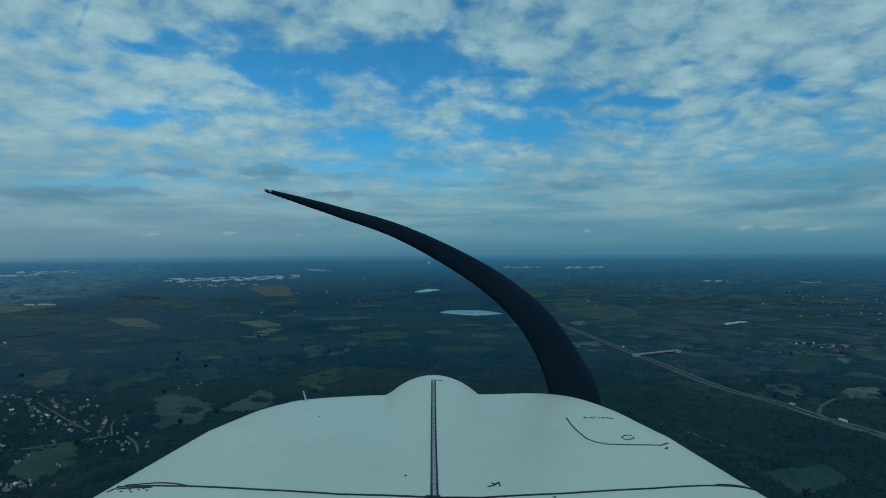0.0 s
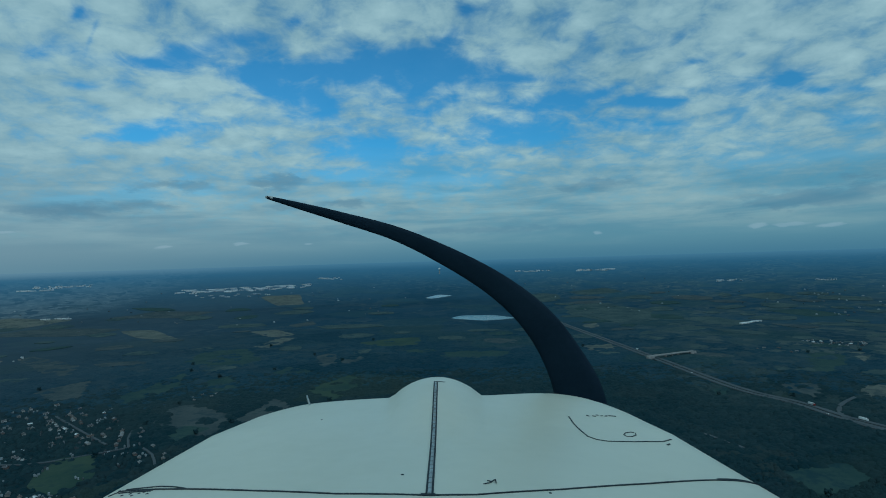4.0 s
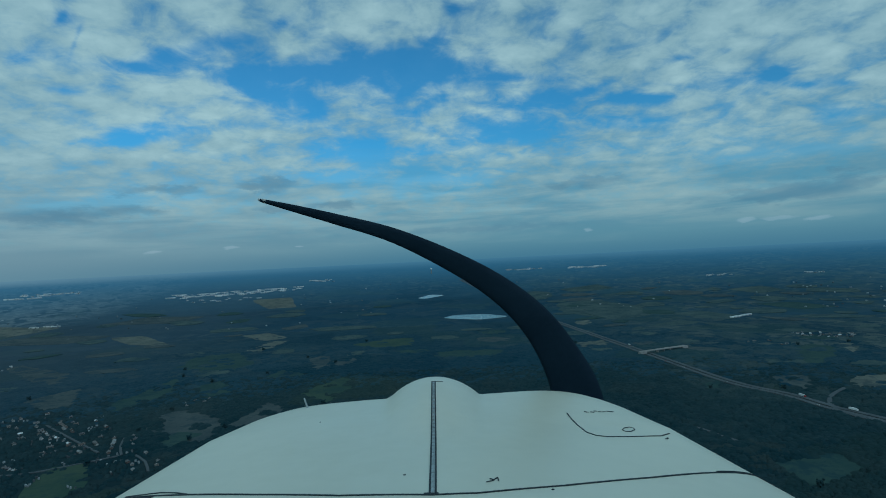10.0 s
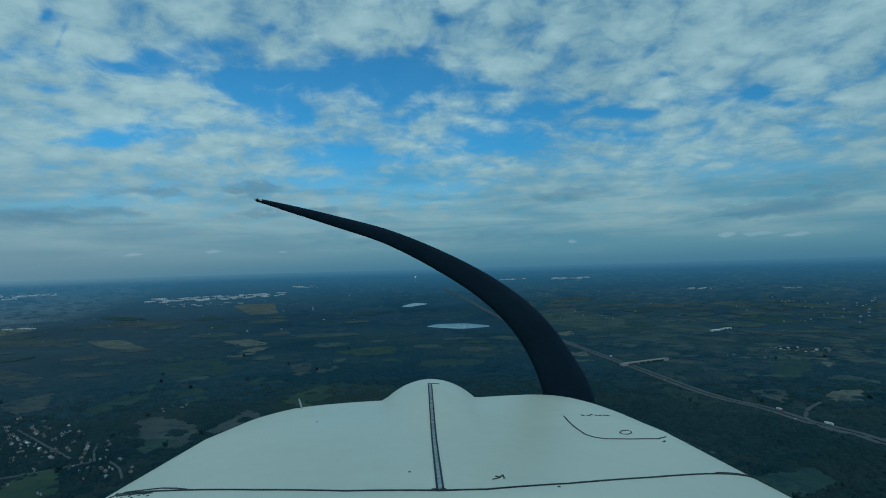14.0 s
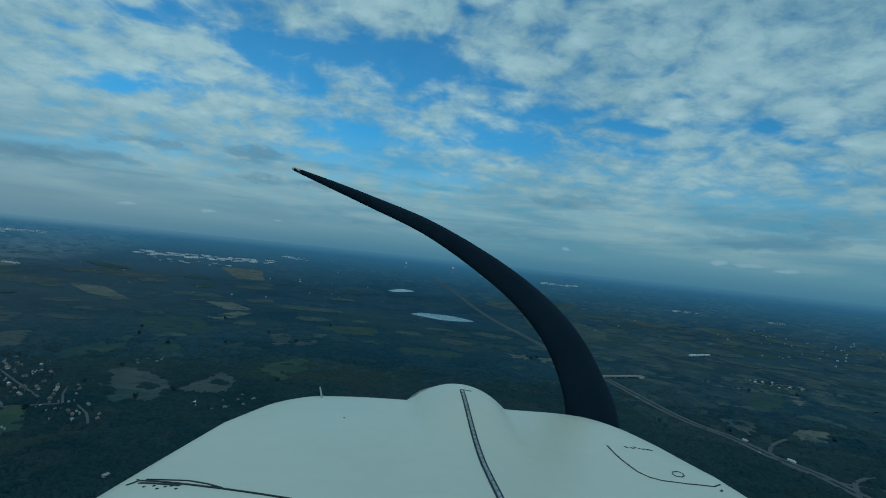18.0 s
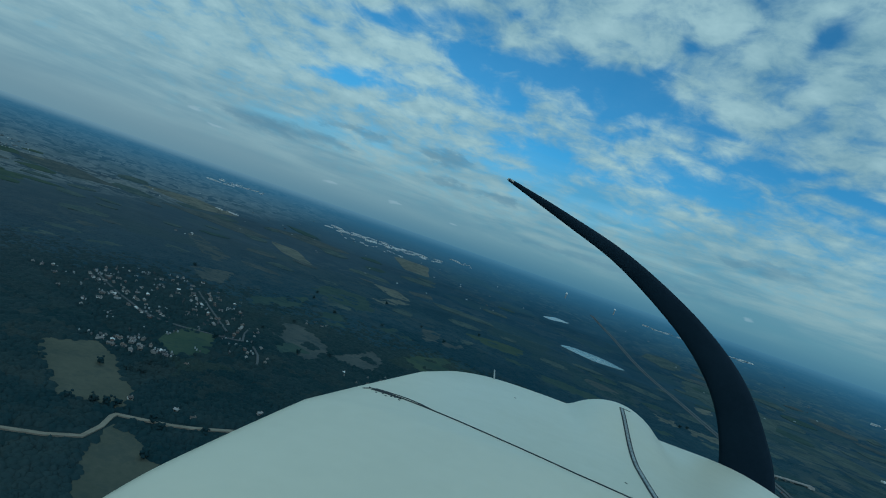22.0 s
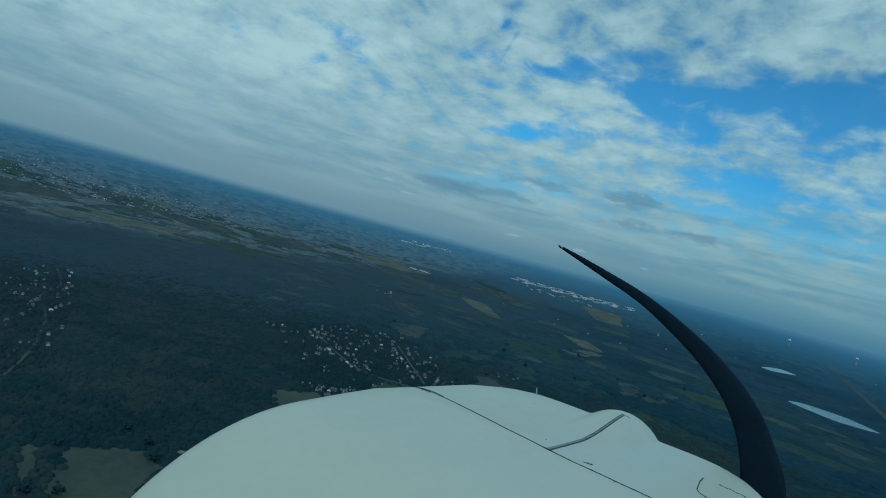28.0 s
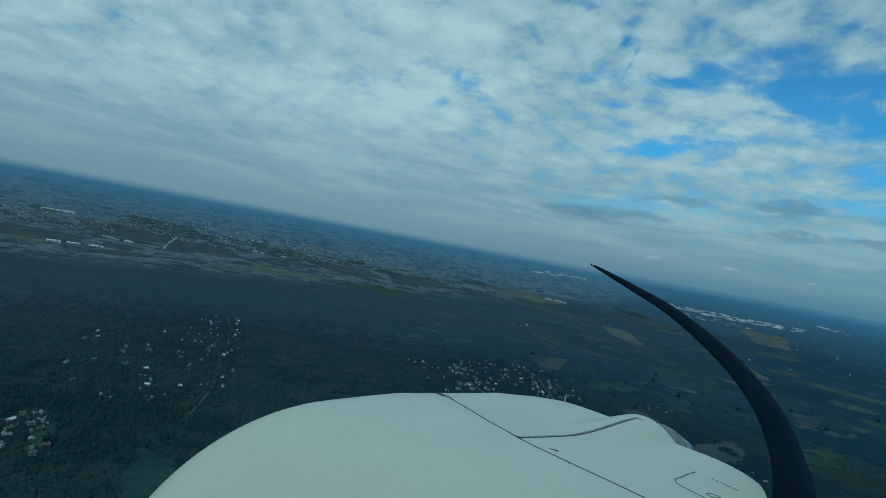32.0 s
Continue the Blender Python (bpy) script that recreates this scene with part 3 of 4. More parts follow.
# fields ahead and to the left
field(EARTH, "bare brown field at the edge of a village", [(-543, 1034), (-520, 1084), (-415, 1013), (-374, 923), (-384, 852), (-451, 900)])
field(EARTH, "narrow strip of bare soil", [(-530, 975), (-463, 930), (-443, 894), (-520, 944)])
field(MEADOW, "green meadow beside houses", [(-587, 1294), (-545, 1351), (-462, 1221), (-499, 1149)])
field(STUBBLE, "long tan field in the woods", [(-827, 2255), (-729, 2305), (-588, 2090), (-669, 2047)])
field(EARTH, "small brown field in the woods", [(-730, 2466), (-651, 2593), (-610, 2478), (-666, 2368)])
field(GRASS, "long green field in the woods", [(-325, 1838), (-226, 1935), (-111, 1953), (-110, 1758), (-240, 1749)])
field(EARTH, "brown field in the woods", [(-405, 1604), (-353, 1663), (-303, 1474), (-345, 1419)])
field(EARTH, "narrow brown field in the woods", [(-321, 1544), (-266, 1589), (-236, 1496), (-285, 1440)])
field(MEADOW, "green field with hedges in the woods", [(-462, 1408), (-395, 1473), (-352, 1363), (-429, 1348)])
field(STUBBLE, "thin tan field far off", [(-1420, 2376), (-1284, 2390), (-1056, 2123), (-1018, 2007), (-1298, 2228)])
field(STUBBLE, "pale field near white halls", [(-1231, 3566), (-1004, 3655), (-868, 3272), (-1015, 3218)])
field(GRASS, "green field with a rounded corner", [(-318, 1178), (-257, 1325), (-190, 1254), (-236, 1064)])
field(EARTH, "brownish field between hedges", [(-381, 936), (-359, 1113), (-303, 1051), (-299, 951)])
field(MEADOW, "small green field between hedges", [(-458, 869), (-451, 930), (-400, 915), (-426, 844)])
field(MEADOW, "dark green field by a brown one", [(-752, 1507), (-781, 1725), (-667, 1794), (-529, 1555), (-564, 1469)])
field(STUBBLE, "tan field by a green one", [(-655, 1800), (-641, 2040), (-563, 2014), (-590, 1790)])
field(EARTH, "bare building site with pale soil", [(-1328, 1690), (-1313, 1740), (-1038, 1549), (-964, 1399), (-1039, 1413)])
field(EARTH, "brown field below the building site", [(-922, 1219), (-877, 1347), (-769, 1158), (-822, 1121)])
field(MEADOW, "dark green field in the woods", [(-701, 1148), (-675, 1428), (-604, 1233), (-639, 1081)])
# fields near by on the left
field(OLIVE, "large bare brown field with rounded corners", [(-575, 538), (-538, 596), (-457, 552), (-395, 508), (-381, 475), (-402, 468), (-430, 440)])
field(OLIVE, "large bare brown field beside a dirt road", [(-340, 395), (-362, 448), (-326, 446), (-257, 405), (-246, 387), (-259, 358), (-284, 333)])
field(GRASS, "bright green paddock beside a hamlet", [(-530, 684), (-558, 784), (-512, 796), (-459, 710), (-475, 653)])
field(OLIVE, "large olive brown field at the wood's edge", [(-495, 249), (-467, 304), (-427, 303), (-385, 250), (-395, 205), (-430, 210)])
field(OLIVE, "pale strip of track between fields", [(-512, 222), (-505, 236), (-425, 199), (-427, 190)])
field(MEADOW, "green field beside a pale track", [(-600, 185), (-520, 210), (-440, 180), (-470, 130)])
field(GRASS, "small green paddock by houses", [(-664, 107), (-668, 130), (-614, 112), (-605, 92)])
field(STUBBLE, "long pale field at the edge of a town", [(-2471, 1100), (-2296, 1209), (-2142, 1380), (-1990, 1200), (-2121, 1000)])
field(GRASS, "green field at the edge of a town", [(-2120, 1400), (-1960, 1560), (-1830, 1480), (-1960, 1250)])
for x, y, w, d, mat in ((-3000, 700, 260, 160, EARTH), (-2760, 980, 240, 170, EARTH), (-2900, 1480, 260, 140, FADED), (-2500, 1650, 220, 150, EARTH), (-3350, 1000, 300, 170, FADED), (-2350, 2050, 240, 130, EARTH), (-2080, 2600, 230, 140, STUBBLE), (-1700, 2350, 260, 120, EARTH), (-2600, 300, 260, 160, EARTH), (-1500, 2900, 220, 120, EARTH)):
    field(mat, "faded open land between town and woods", [(x - w, y - d), (x - w * 0.4, y + d), (x + w, y + d * 0.8), (x + w * 0.7, y - d * 0.9)])

# small fields and clearings all over the lowland
scatter = random.Random(23)
taken = [(sum(p[0] for p in c) / len(c), sum(p[1] for p in c) / len(c)) for c in CLEARINGS]
tries = 0
while fields_made < 250 and tries < 6000:
    tries += 1
    a = radians(scatter.choice((scatter.uniform(-90, 45), scatter.uniform(5, 45), scatter.uniform(-90, -50), scatter.uniform(-90, -50))))
    r = scatter.uniform(2250, 3500) if a < -0.87 else scatter.uniform(1450, 3500)
    x, y = r * math.sin(a), r * math.cos(a)
    size = scatter.uniform(30, 95) if a < -0.87 else scatter.uniform(22, 70) * (0.7 + r / 3000)
    if any(math.dist((x, y), p) < size * 2.0 + 45 for p in taken) or (-350 < x < 450 and 2300 < y < 3800) or (-950 < x < -380 and 600 < y < 1300):
        continue
    taken.append((x, y))
    long, turn, corners = scatter.uniform(0.9, 1.9), scatter.uniform(0, math.pi), []
    for k in range(6):
        q = k * math.pi / 3
        d = size * scatter.uniform(0.65, 1.15)
        ex, ey = d * math.cos(q) * long, d * math.sin(q)
        corners.append((x + ex * math.cos(turn) - ey * math.sin(turn), y + ex * math.sin(turn) + ey * math.cos(turn)))
    field(scatter.choice((FADED, EARTH, FADED, GRASS, STUBBLE) if a < -0.87 else (FADED, FADED, FADED, MEADOW, EARTH)), scatter.choice(("small faded clearing among dark woods", "small open field among dark woods")), corners)

# ---------------------------------------------------------------- water
for label, corners in (("long narrow lake with a pale grey surface", [(-28, 2561), (28, 2662), (175, 2653), (280, 2502), (136, 2420)]),
                       ("small pale lake in the far woods", [(-182, 3438), (-102, 3573), (-4, 3522), (-129, 3405)])):
    outline = rounded(corners, 6, 0.02, 3, 0.28)
    CLEARINGS.append(outline)
    tagged(mesh_object("lake", sheet(outline, 1.2), WATER), label, "lake", kind="structure")

# ---------------------------------------------------------------- roads
for side in (-7.5, 7.5):
    track = [(108, 4146), (263, 3504), (376, 2621), (459, 1825), (503, 1404), (534, 1100), (579, 977), (594, 888), (619, 821), (632, 717), (680, 560)]
    road("motorway", ASPHALT, [(x + side, y) for x, y in track], 9.5, "grey carriageway of a motorway through woods", 1.6, 9.0)
    if side > 0:
        MOTORWAY = track
road("road", ASPHALT, [(352, 830), (382, 749)], 5.0, "grey side road by the motorway", 1.3, 1.0)
road("road", ASPHALT, [(-722, 1009), (-620, 920), (-525, 839)], 3.6, "grey village street")
road("road", ASPHALT, [(-482, 823), (-510, 870), (-531, 923)], 3.4, "grey village street")
road("road", ASPHALT, [(-461, 821), (-430, 790), (-404, 749)], 3.4, "grey village street")
road("road", ASPHALT, [(-820, 850), (-700, 790), (-590, 760), (-482, 823)], 3.4, "grey village street lined by houses")
road("dirt_road", DIRT, [(-450, 330), (-400, 366), (-356, 408), (-373, 456), (-368, 466), (-331, 489), (-305, 515), (-281, 544), (-230, 590)], 5.0, "pale dirt road bending between two brown fields", 1.3, 9.0)
road("road", EARTH, [(-1226, 520), (-1080, 470), (-1000, 410), (-880, 375), (-734, 304), (-640, 240)], 3.5, "street lined by houses in the woods", 1.3, 1.0)
road("road", CONCRETE, [(-2560, 760), (-2750, 830), (-3050, 960)], 9.0, "pale road into a town")

road("slip_road", ASPHALT, [(700, 1010), (640, 960), (600, 900), (596, 840), (640, 790), (720, 770)], 7.0, "grey slip road curling off the motorway")
road("slip_road", ASPHALT, [(720, 830), (660, 800), (560, 640), (500, 560)], 7.0, "grey slip road beside the motorway")
# overpass above the motorway
overpass = tagged(new("overpass"), "pale concrete road bridge over the motorway", "bridge")
overpass.matrix_basis = pose(549, 1455, 0, 0, 0, math.degrees(math.atan2(61, 137)))
part("deck", boxed(-78, 78, -4.5, 4.5, 6.2, 7.4), CONCRETE, overpass)
for s in (-1, 1):
    part("parapet", boxed(-78, 78, s * 4.6 - 0.2, s * 4.6 + 0.2, 7.4, 8.4), CONCRETE, overpass)
    part("abutment", boxed(s * 70 - 9, s * 70 + 9, -5.5, 5.5, -0.5, 6.2), CONCRETE, overpass)
    part("pier", boxed(s * 21 - 0.6, s * 21 + 0.6, -3.8, 3.8, -0.5, 6.2), CONCRETE, overpass)
part("pier", boxed(-0.6, 0.6, -3.8, 3.8, -0.5, 6.2), CONCRETE, overpass)

# ---------------------------------------------------------------- buildings


def house_meshes(w, d, h, roof):
    """Walls with gables, a roof with eaves, a chimney and panes, as separate meshes."""
    made = {}
    bm = bmesh.new()
    a = [bm.verts.new(p) for p in ((-w, -d, -1), (w, -d, -1), (w, d, -1), (-w, d, -1), (-w, -d, h), (w, -d, h), (w, d, h), (-w, d, h), (-w, 0, h + roof), (w, 0, h + roof))]
    for f in ((0, 1, 5, 4), (2, 3, 7, 6), (1, 2, 6, 9, 5), (3, 0, 4, 8, 7), (3, 2, 1, 0)):
        bm.faces.new([a[i] for i in f])
    made["wall"] = (bm, PLASTER)
    bm = bmesh.new()
    e, o, t = 0.6, 0.5, 0.25
    for s in (-1, 1):
        lower, upper = [], []
        for x in (-w - e, w + e):
            lower += [bm.verts.new((x, s * (d + o), h - o * roof / d)), bm.verts.new((x, 0, h + roof))]
            upper += [bm.verts.new((x, s * (d + o), h - o * roof / d + t)), bm.verts.new((x, 0, h + roof + t))]
        for f in ((lower[0], lower[1], lower[3], lower[2]), (upper[0], upper[2], upper[3], upper[1]), (lower[0], lower[2], upper[2], upper[0]), (lower[0], upper[0], upper[1], lower[1]), (lower[2], lower[3], upper[3], upper[2])):
            bm.faces.new(f)
    bmesh.ops.recalc_face_normals(bm, faces=bm.faces)
    made["roof"] = (bm, ROOFS)
    made["chimney"] = (boxed(w * 0.4, w * 0.4 + 0.8, -0.4, 0.4, h + roof - 1.0, h + roof + 1.1), CONCRETE)
    out = {}
    for name, (bm, mat) in made.items():
        me = bpy.data.meshes.new(name)
        bm.to_mesh(me)
        bm.free()
        me.materials.append(mat)
        out[name] = me
    bm = boxed(-0.7, 0.7, -0.04, 0.04, 0, 1.3)
    me = bpy.data.meshes.new("window")
    bm.to_mesh(me)
    bm.free()
    me.materials.append(GLASS_DARK)
    out["window"] = me
    out["size"] = (w, d, h)
    return out


HOUSE_KINDS = [house_meshes(2.9, 2.1, 2.4, 1.2), house_meshes(3.5, 2.2, 2.3, 1.1), house_meshes(2.4, 2.0, 2.6, 1.2), house_meshes(4.3, 2.3, 2.4, 1.2)]
HOUSE_DOOR = bpy.data.meshes.new("door")
bm = boxed(-0.5, 0.5, -0.04, 0.04, 0, 2.05)
bm.to_mesh(HOUSE_DOOR)
bm.free()
HOUSE_DOOR.materials.append(BARK)
pick = random.Random(11)


def house(x, y, turn, group, label, full=True):
    kind = pick.choice(HOUSE_KINDS)
    ob = tagged(new("house"), label, "house", group)
    ob.matrix_basis = pose(x, y, ground_z(x, y), 0, 0, turn)
    w, d, h = kind["size"]
    shared("wall", kind["wall"], ob)
    shared("roof", kind["roof"], ob)
    if full:
        shared("door", HOUSE_DOOR, ob, pose(0, -d - 0.03, 0))
        shared("chimney", kind["chimney"], ob)
        for s in (-1, 1):
            for k in (-0.5, 0.5):
                shared("window", kind["window"], ob, pose(k * w, s * (d + 0.03), h * 0.35))
    CLEARINGS.append([(x + (w + 5.0) * math.cos(a), y + (w + 5.0) * math.sin(a)) for a in (0.4, 1.2, 2.0, 2.7, 3.5, 4.3, 5.1, 5.9)])
    return ob


def hamlet(corners, count, group, label, turn=None, full=True, apart=22):
    """Houses strewn over a patch of land, at least so far apart."""
    xs, ys = [c[0] for c in corners], [c[1] for c in corners]
    done = []
    for _ in range(count * 40):
        if len(done) >= count:
            break
        x, y = pick.uniform(min(xs), max(xs)), pick.uniform(min(ys), max(ys))
        if not inside(np.array([x]), np.array([y]), corners)[0] or any(math.dist((x, y), p) < apart for p in done):
            continue
        done.append((x, y))
        house(x, y, pick.uniform(0, 180) if turn is None else turn + pick.choice((0, 90)) + pick.uniform(-8, 8), group, label, full)


def street(points, group, label, gap=18, away=13, empty=0.22, loose=2):
    """Houses along both sides of a street."""
    for (x0, y0), (x1, y1) in zip(points, points[1:]):
        run = math.dist((x0, y0), (x1, y1))
        dx, dy = (x1 - x0) / run, (y1 - y0) / run
        for k in range(int(run / gap)):
            for s in (-1, 1):
                if pick.random() < empty:
                    continue
                q, off = (k + 0.5) * gap + pick.uniform(-4, 4), s * (away + pick.uniform(-2, 3 * loose))
                house(x0 + dx * q + dy * off, y0 + dy * q - dx * off, math.degrees(math.atan2(dy, dx)) + pick.uniform(-6, 6), group, label)


village = "houses of the village"
THIN += [[(-880, 760), (-880, 1010), (-770, 1130), (-600, 1020), (-540, 900), (-380, 780), (-400, 700), (-560, 620), (-700, 680)],
         [(-600, 590), (-590, 640), (-460, 670), (-440, 600), (-500, 570)],
         [(-1180, 270), (-1250, 520), (-1150, 540), (-720, 330), (-540, 120), (-560, 50), (-740, 50), (-900, 140)],
         [(970, 1560), (1010, 1680), (1160, 1610), (1090, 1500)],
         [(-3900, 900), (-3700, 1550), (-3150, 2000), (-2750, 2350), (-2300, 2000), (-2300, 1300), (-2700, 900), (-2400, 200), (-3500, 150)]]
street([(-722, 1009), (-620, 920), (-525, 839)], village, "small house with a pitched roof on a village street")
street([(-482, 823), (-510, 870), (-531, 923)], village, "small house with a pitched roof on a village street")
street([(-461, 821), (-430, 790), (-404, 749)], village, "small house with a pitched roof on a village street")
street([(-820, 850), (-700, 790), (-590, 760)], village, "small house with a pitched roof on a village street")
hamlet([(-860, 1010), (-760, 1130), (-600, 1010), (-560, 930), (-600, 800), (-700, 690), (-560, 640), (-880, 760)], 56, village, "small pale house among gardens and trees", 45, True, 14)
hamlet([(-560, 600), (-509, 600), (-470, 645), (-531, 660)], 16, "houses of the hamlet", "small white house beside a green paddock", None, True, 14)
hamlet([(-545, 1120), (-500, 1180), (-470, 1140), (-520, 1090)], 7, "farm buildings", "small pale farm building by a field")
hamlet([(-330, 880), (-260, 960), (-230, 900), (-290, 830)], 9, "scattered farmsteads", "small farmhouse among trees")
for x, y in ((-440, 640), (-330, 520), (-395, 500), (-352, 520), (-300, 600), (-250, 640), (-275, 560), (-225, 700), (-210, 730)):
    house(x, y, pick.uniform(0, 180), "scattered farmsteads", "lone white house among trees near fields")
lane = "houses along the wooded street"
street([(-1226, 520), (-1000, 420), (-734, 304)], lane, "small white house on a wooded street", 20, 12, 0.40, 9)
hamlet([(-1150, 276), (-1060, 400), (-760, 290), (-680, 150), (-780, 130), (-900, 150)], 14, lane, "small pale house in a wooded settlement")
hamlet([(-720, 60), (-690, 120), (-600, 110), (-560, 60)], 14, lane, "pale house at the wood's edge", None, True, 17)
hamlet([(1010, 1660), (1140, 1600), (1090, 1520), (980, 1570)], 22, "houses of the far hamlet", "small pale house in a far hamlet")
hamlet([(760, 1500), (860, 1560), (900, 1480), (800, 1420)], 5, "houses of the far hamlet", "small pale house in a far hamlet")


def far_town(corners, count, label, apart):
    """Houses too small and many to tell apart, joined."""
    bm = bmesh.new()
    xs, ys = [c[0] for c in corners], [c[1] for c in corners]
    for _ in range(count):
        x, y = pick.uniform(min(xs), max(xs)), pick.uniform(min(ys), max(ys))
        if not inside(np.array([x]), np.array([y]), corners)[0]:
            continue
        w, d, h, z = pick.uniform(2.2, 5.4), pick.uniform(2.0, 3.2), pick.uniform(1.8, 3.4), ground_z(x, y)
        q = pose(x, y, z, 0, 0, pick.uniform(0, 180))
        a = [bm.verts.new(q @ Vector(p)) for p in ((-w, -d, -2), (w, -d, -2), (w, d, -2), (-w, d, -2), (-w, -d, h), (w, -d, h), (w, d, h), (-w, d, h), (-w, 0, h + 2.5), (w, 0, h + 2.5))]
        for f in ((0, 1, 5, 4), (2, 3, 7, 6), (1, 2, 6, 9, 5), (3, 0, 4, 8, 7), (4, 5, 9, 8), (6, 7, 8, 9)):
            bm.faces.new([a[i] for i in f])
        if math.hypot(x, y) < 2400:
            CLEARINGS.append([(x + 32 * math.cos(k), y + 32 * math.sin(k)) for k in (0.4, 1.4, 2.5, 3.5, 4.6, 5.6)])
    tagged(mesh_object("far_houses", bm, FAR_ROOFS), label, "houses", kind="stuff")


far_town([(-3800, 970), (-3650, 1500), (-3180, 1900), (-2800, 2250), (-2560, 2050), (-2700, 1500), (-2780, 1050), (-3000, 800), (-3400, 650)], 1100, "scattered pale roofs of a far town", 30)
far_town([(-3500, 200), (-3400, 620), (-2900, 700), (-2900, 250)], 220, "scattered pale roofs at a far town's edge", 30)


def sheds(corners, count, label):
    """Sheds, annexes and glasshouses too small to tell apart, joined."""
    bm = bmesh.new()
    xs, ys = [c[0] for c in corners], [c[1] for c in corners]
    made = 0
    while made < count:
        x, y = pick.uniform(min(xs), max(xs)), pick.uniform(min(ys), max(ys))
        if not inside(np.array([x]), np.array([y]), corners)[0]:
            continue
        for _ in range(pick.choice((1, 1, 2, 3))):
            made += 1
            w, d, h = pick.uniform(0.9, 1.9), pick.uniform(0.8, 1.3), pick.uniform(2.0, 3.2)
            q = pose(x, y, 0, 0, 0, 45 + pick.choice((0, 90)) + pick.uniform(-10, 10))
            a = [bm.verts.new(q @ Vector(p)) for p in ((-w, -d, -1), (w, -d, -1), (w, d, -1), (-w, d, -1), (-w, -d, h), (w, -d, h), (w, d, h), (-w, d, h), (-w, 0, h + 0.7), (w, 0, h + 0.7))]
            for f in ((0, 1, 5, 4), (2, 3, 7, 6), (1, 2, 6, 9, 5), (3, 0, 4, 8, 7), (4, 5, 9, 8), (6, 7, 8, 9)):
                bm.faces.new([a[i] for i in f])
            x, y = x + pick.uniform(-9, 9), y + pick.uniform(-9, 9)
    tagged(mesh_object("sheds", bm, SHED_ROOFS), label, "sheds", kind="stuff")


sheds([(-870, 1010), (-770, 1120), (-600, 1010), (-540, 900), (-420, 800), (-410, 740), (-560, 640), (-880, 770)], 170, "small pale sheds and annexes between the village houses")
sheds([(-570, 600), (-520, 595), (-465, 650), (-540, 665)], 40, "small white sheds of the hamlet")
sheds([(-1200, 520), (-1000, 440), (-720, 310), (-680, 190), (-740, 160), (-900, 300), (-1180, 440)], 80, "small pale sheds along the wooded street")
sheds([(-740, 60), (-700, 120), (-590, 110), (-550, 60)], 40, "small pale sheds at the wood's edge")
sheds([(1000, 1660), (1140, 1600), (1090, 1520), (980, 1570)], 30, "small pale sheds of the far hamlet")
hamlet([(-1380, 1650), (-1330, 1730), (-1270, 1690), (-1310, 1620)], 5, "buildings of the site", "pale hut on a building site", None, False, 18)
hamlet([(600, 2900), (760, 2960), (900, 2700), (640, 2500)], 8, "houses of the far hamlet", "small pale house far off", None, False, 30)
far_town([(1500, 2900), (2300, 3000), (2300, 2300), (1500, 2200)], 70, "scattered pale roofs on the far plain", 40)


far_town([(-2600, 2400), (-1800, 3900), (-300, 4300), (-300, 2700), (-1500, 2300)], 70, "pale roofs strewn over far woods and fields", 40)
far_town([(500, 2500), (300, 4200), (1900, 3700), (2900, 2600), (1900, 1700)], 60, "pale roofs strewn over the far plain", 40)


def hall_meshes(w, d, h):
    bm = bmesh.new()
    box(bm, -w, w, -d, d, -3, h)
    body = bpy.data.meshes.new("body")
    bm.to_mesh(body)
    bm.free()
    body.materials.append(CLADDING)
    bm = bmesh.new()
    prof = [(-d - 0.4, h), (-d - 0.4, h + 0.5), (0, h + 0.5 + d * 0.09), (d + 0.4, h + 0.5), (d + 0.4, h)]
    a, b = ([bm.verts.new((s * (w + 0.4), y, z)) for y, z in prof] for s in (-1, 1))
    for i in range(4):
        bm.faces.new((a[i], a[i + 1], b[i + 1], b[i]))
    bm.faces.new(a[::-1])
    bm.faces.new(b)
    bmesh.ops.recalc_face_normals(bm, faces=bm.faces)
    roof = bpy.data.meshes.new("roof")
    bm.to_mesh(roof)
    bm.free()
    roof.materials.append(METAL_ROOF)
    bm = boxed(-2.2, 2.2, -0.1, 0.1, 0, 4.0)
    gate = bpy.data.meshes.new("door")
    bm.to_mesh(gate)
    bm.free()
    gate.materials.append(GLASS_DARK)
    return {"body": body, "roof": roof, "door": gate, "size": (w, d, h)}


HALLS = [hall_meshes(14, 4.5, 4.0), hall_meshes(21, 5.5, 4.5), hall_meshes(8, 4, 3.6), hall_meshes(38, 7, 5.5)]


def hall(x, y, turn, kind, group, label):
    k = HALLS[kind]
    w, d, h = k["size"]
    ob = tagged(new("warehouse"), label, "warehouse", group)
    ob.matrix_basis = pose(x, y, ground_z(x, y), 0, 0, turn)
    shared("body", k["body"], ob)
    shared("roof", k["roof"], ob)
    for s in (-0.5, 0.5):
        shared("door", k["door"], ob, pose(s * w, -d - 0.05, 0))
    CLEARINGS.append([(x + sx * (w + 18), y + sy * (w + 18)) for sx, sy in ((-1, -1), (1, -1), (1, 1), (-1, 1))])


def estate(x0, y0, x1, y1, count, spread, group, kinds=(0, 1, 2), label="white flat-roofed hall in a far trading estate"):
    for i in range(count):
        t = (i + pick.uniform(0.1, 0.9)) / count
        hall(x0 + (x1 - x0) * t + pick.uniform(-spread, spread) * 0.4, y0 + (y1 - y0) * t + pick.uniform(-spread, spread), math.degrees(math.atan2(y1 - y0, x1 - x0)) + pick.uniform(-12, 12), pick.choice(kinds), group, label)


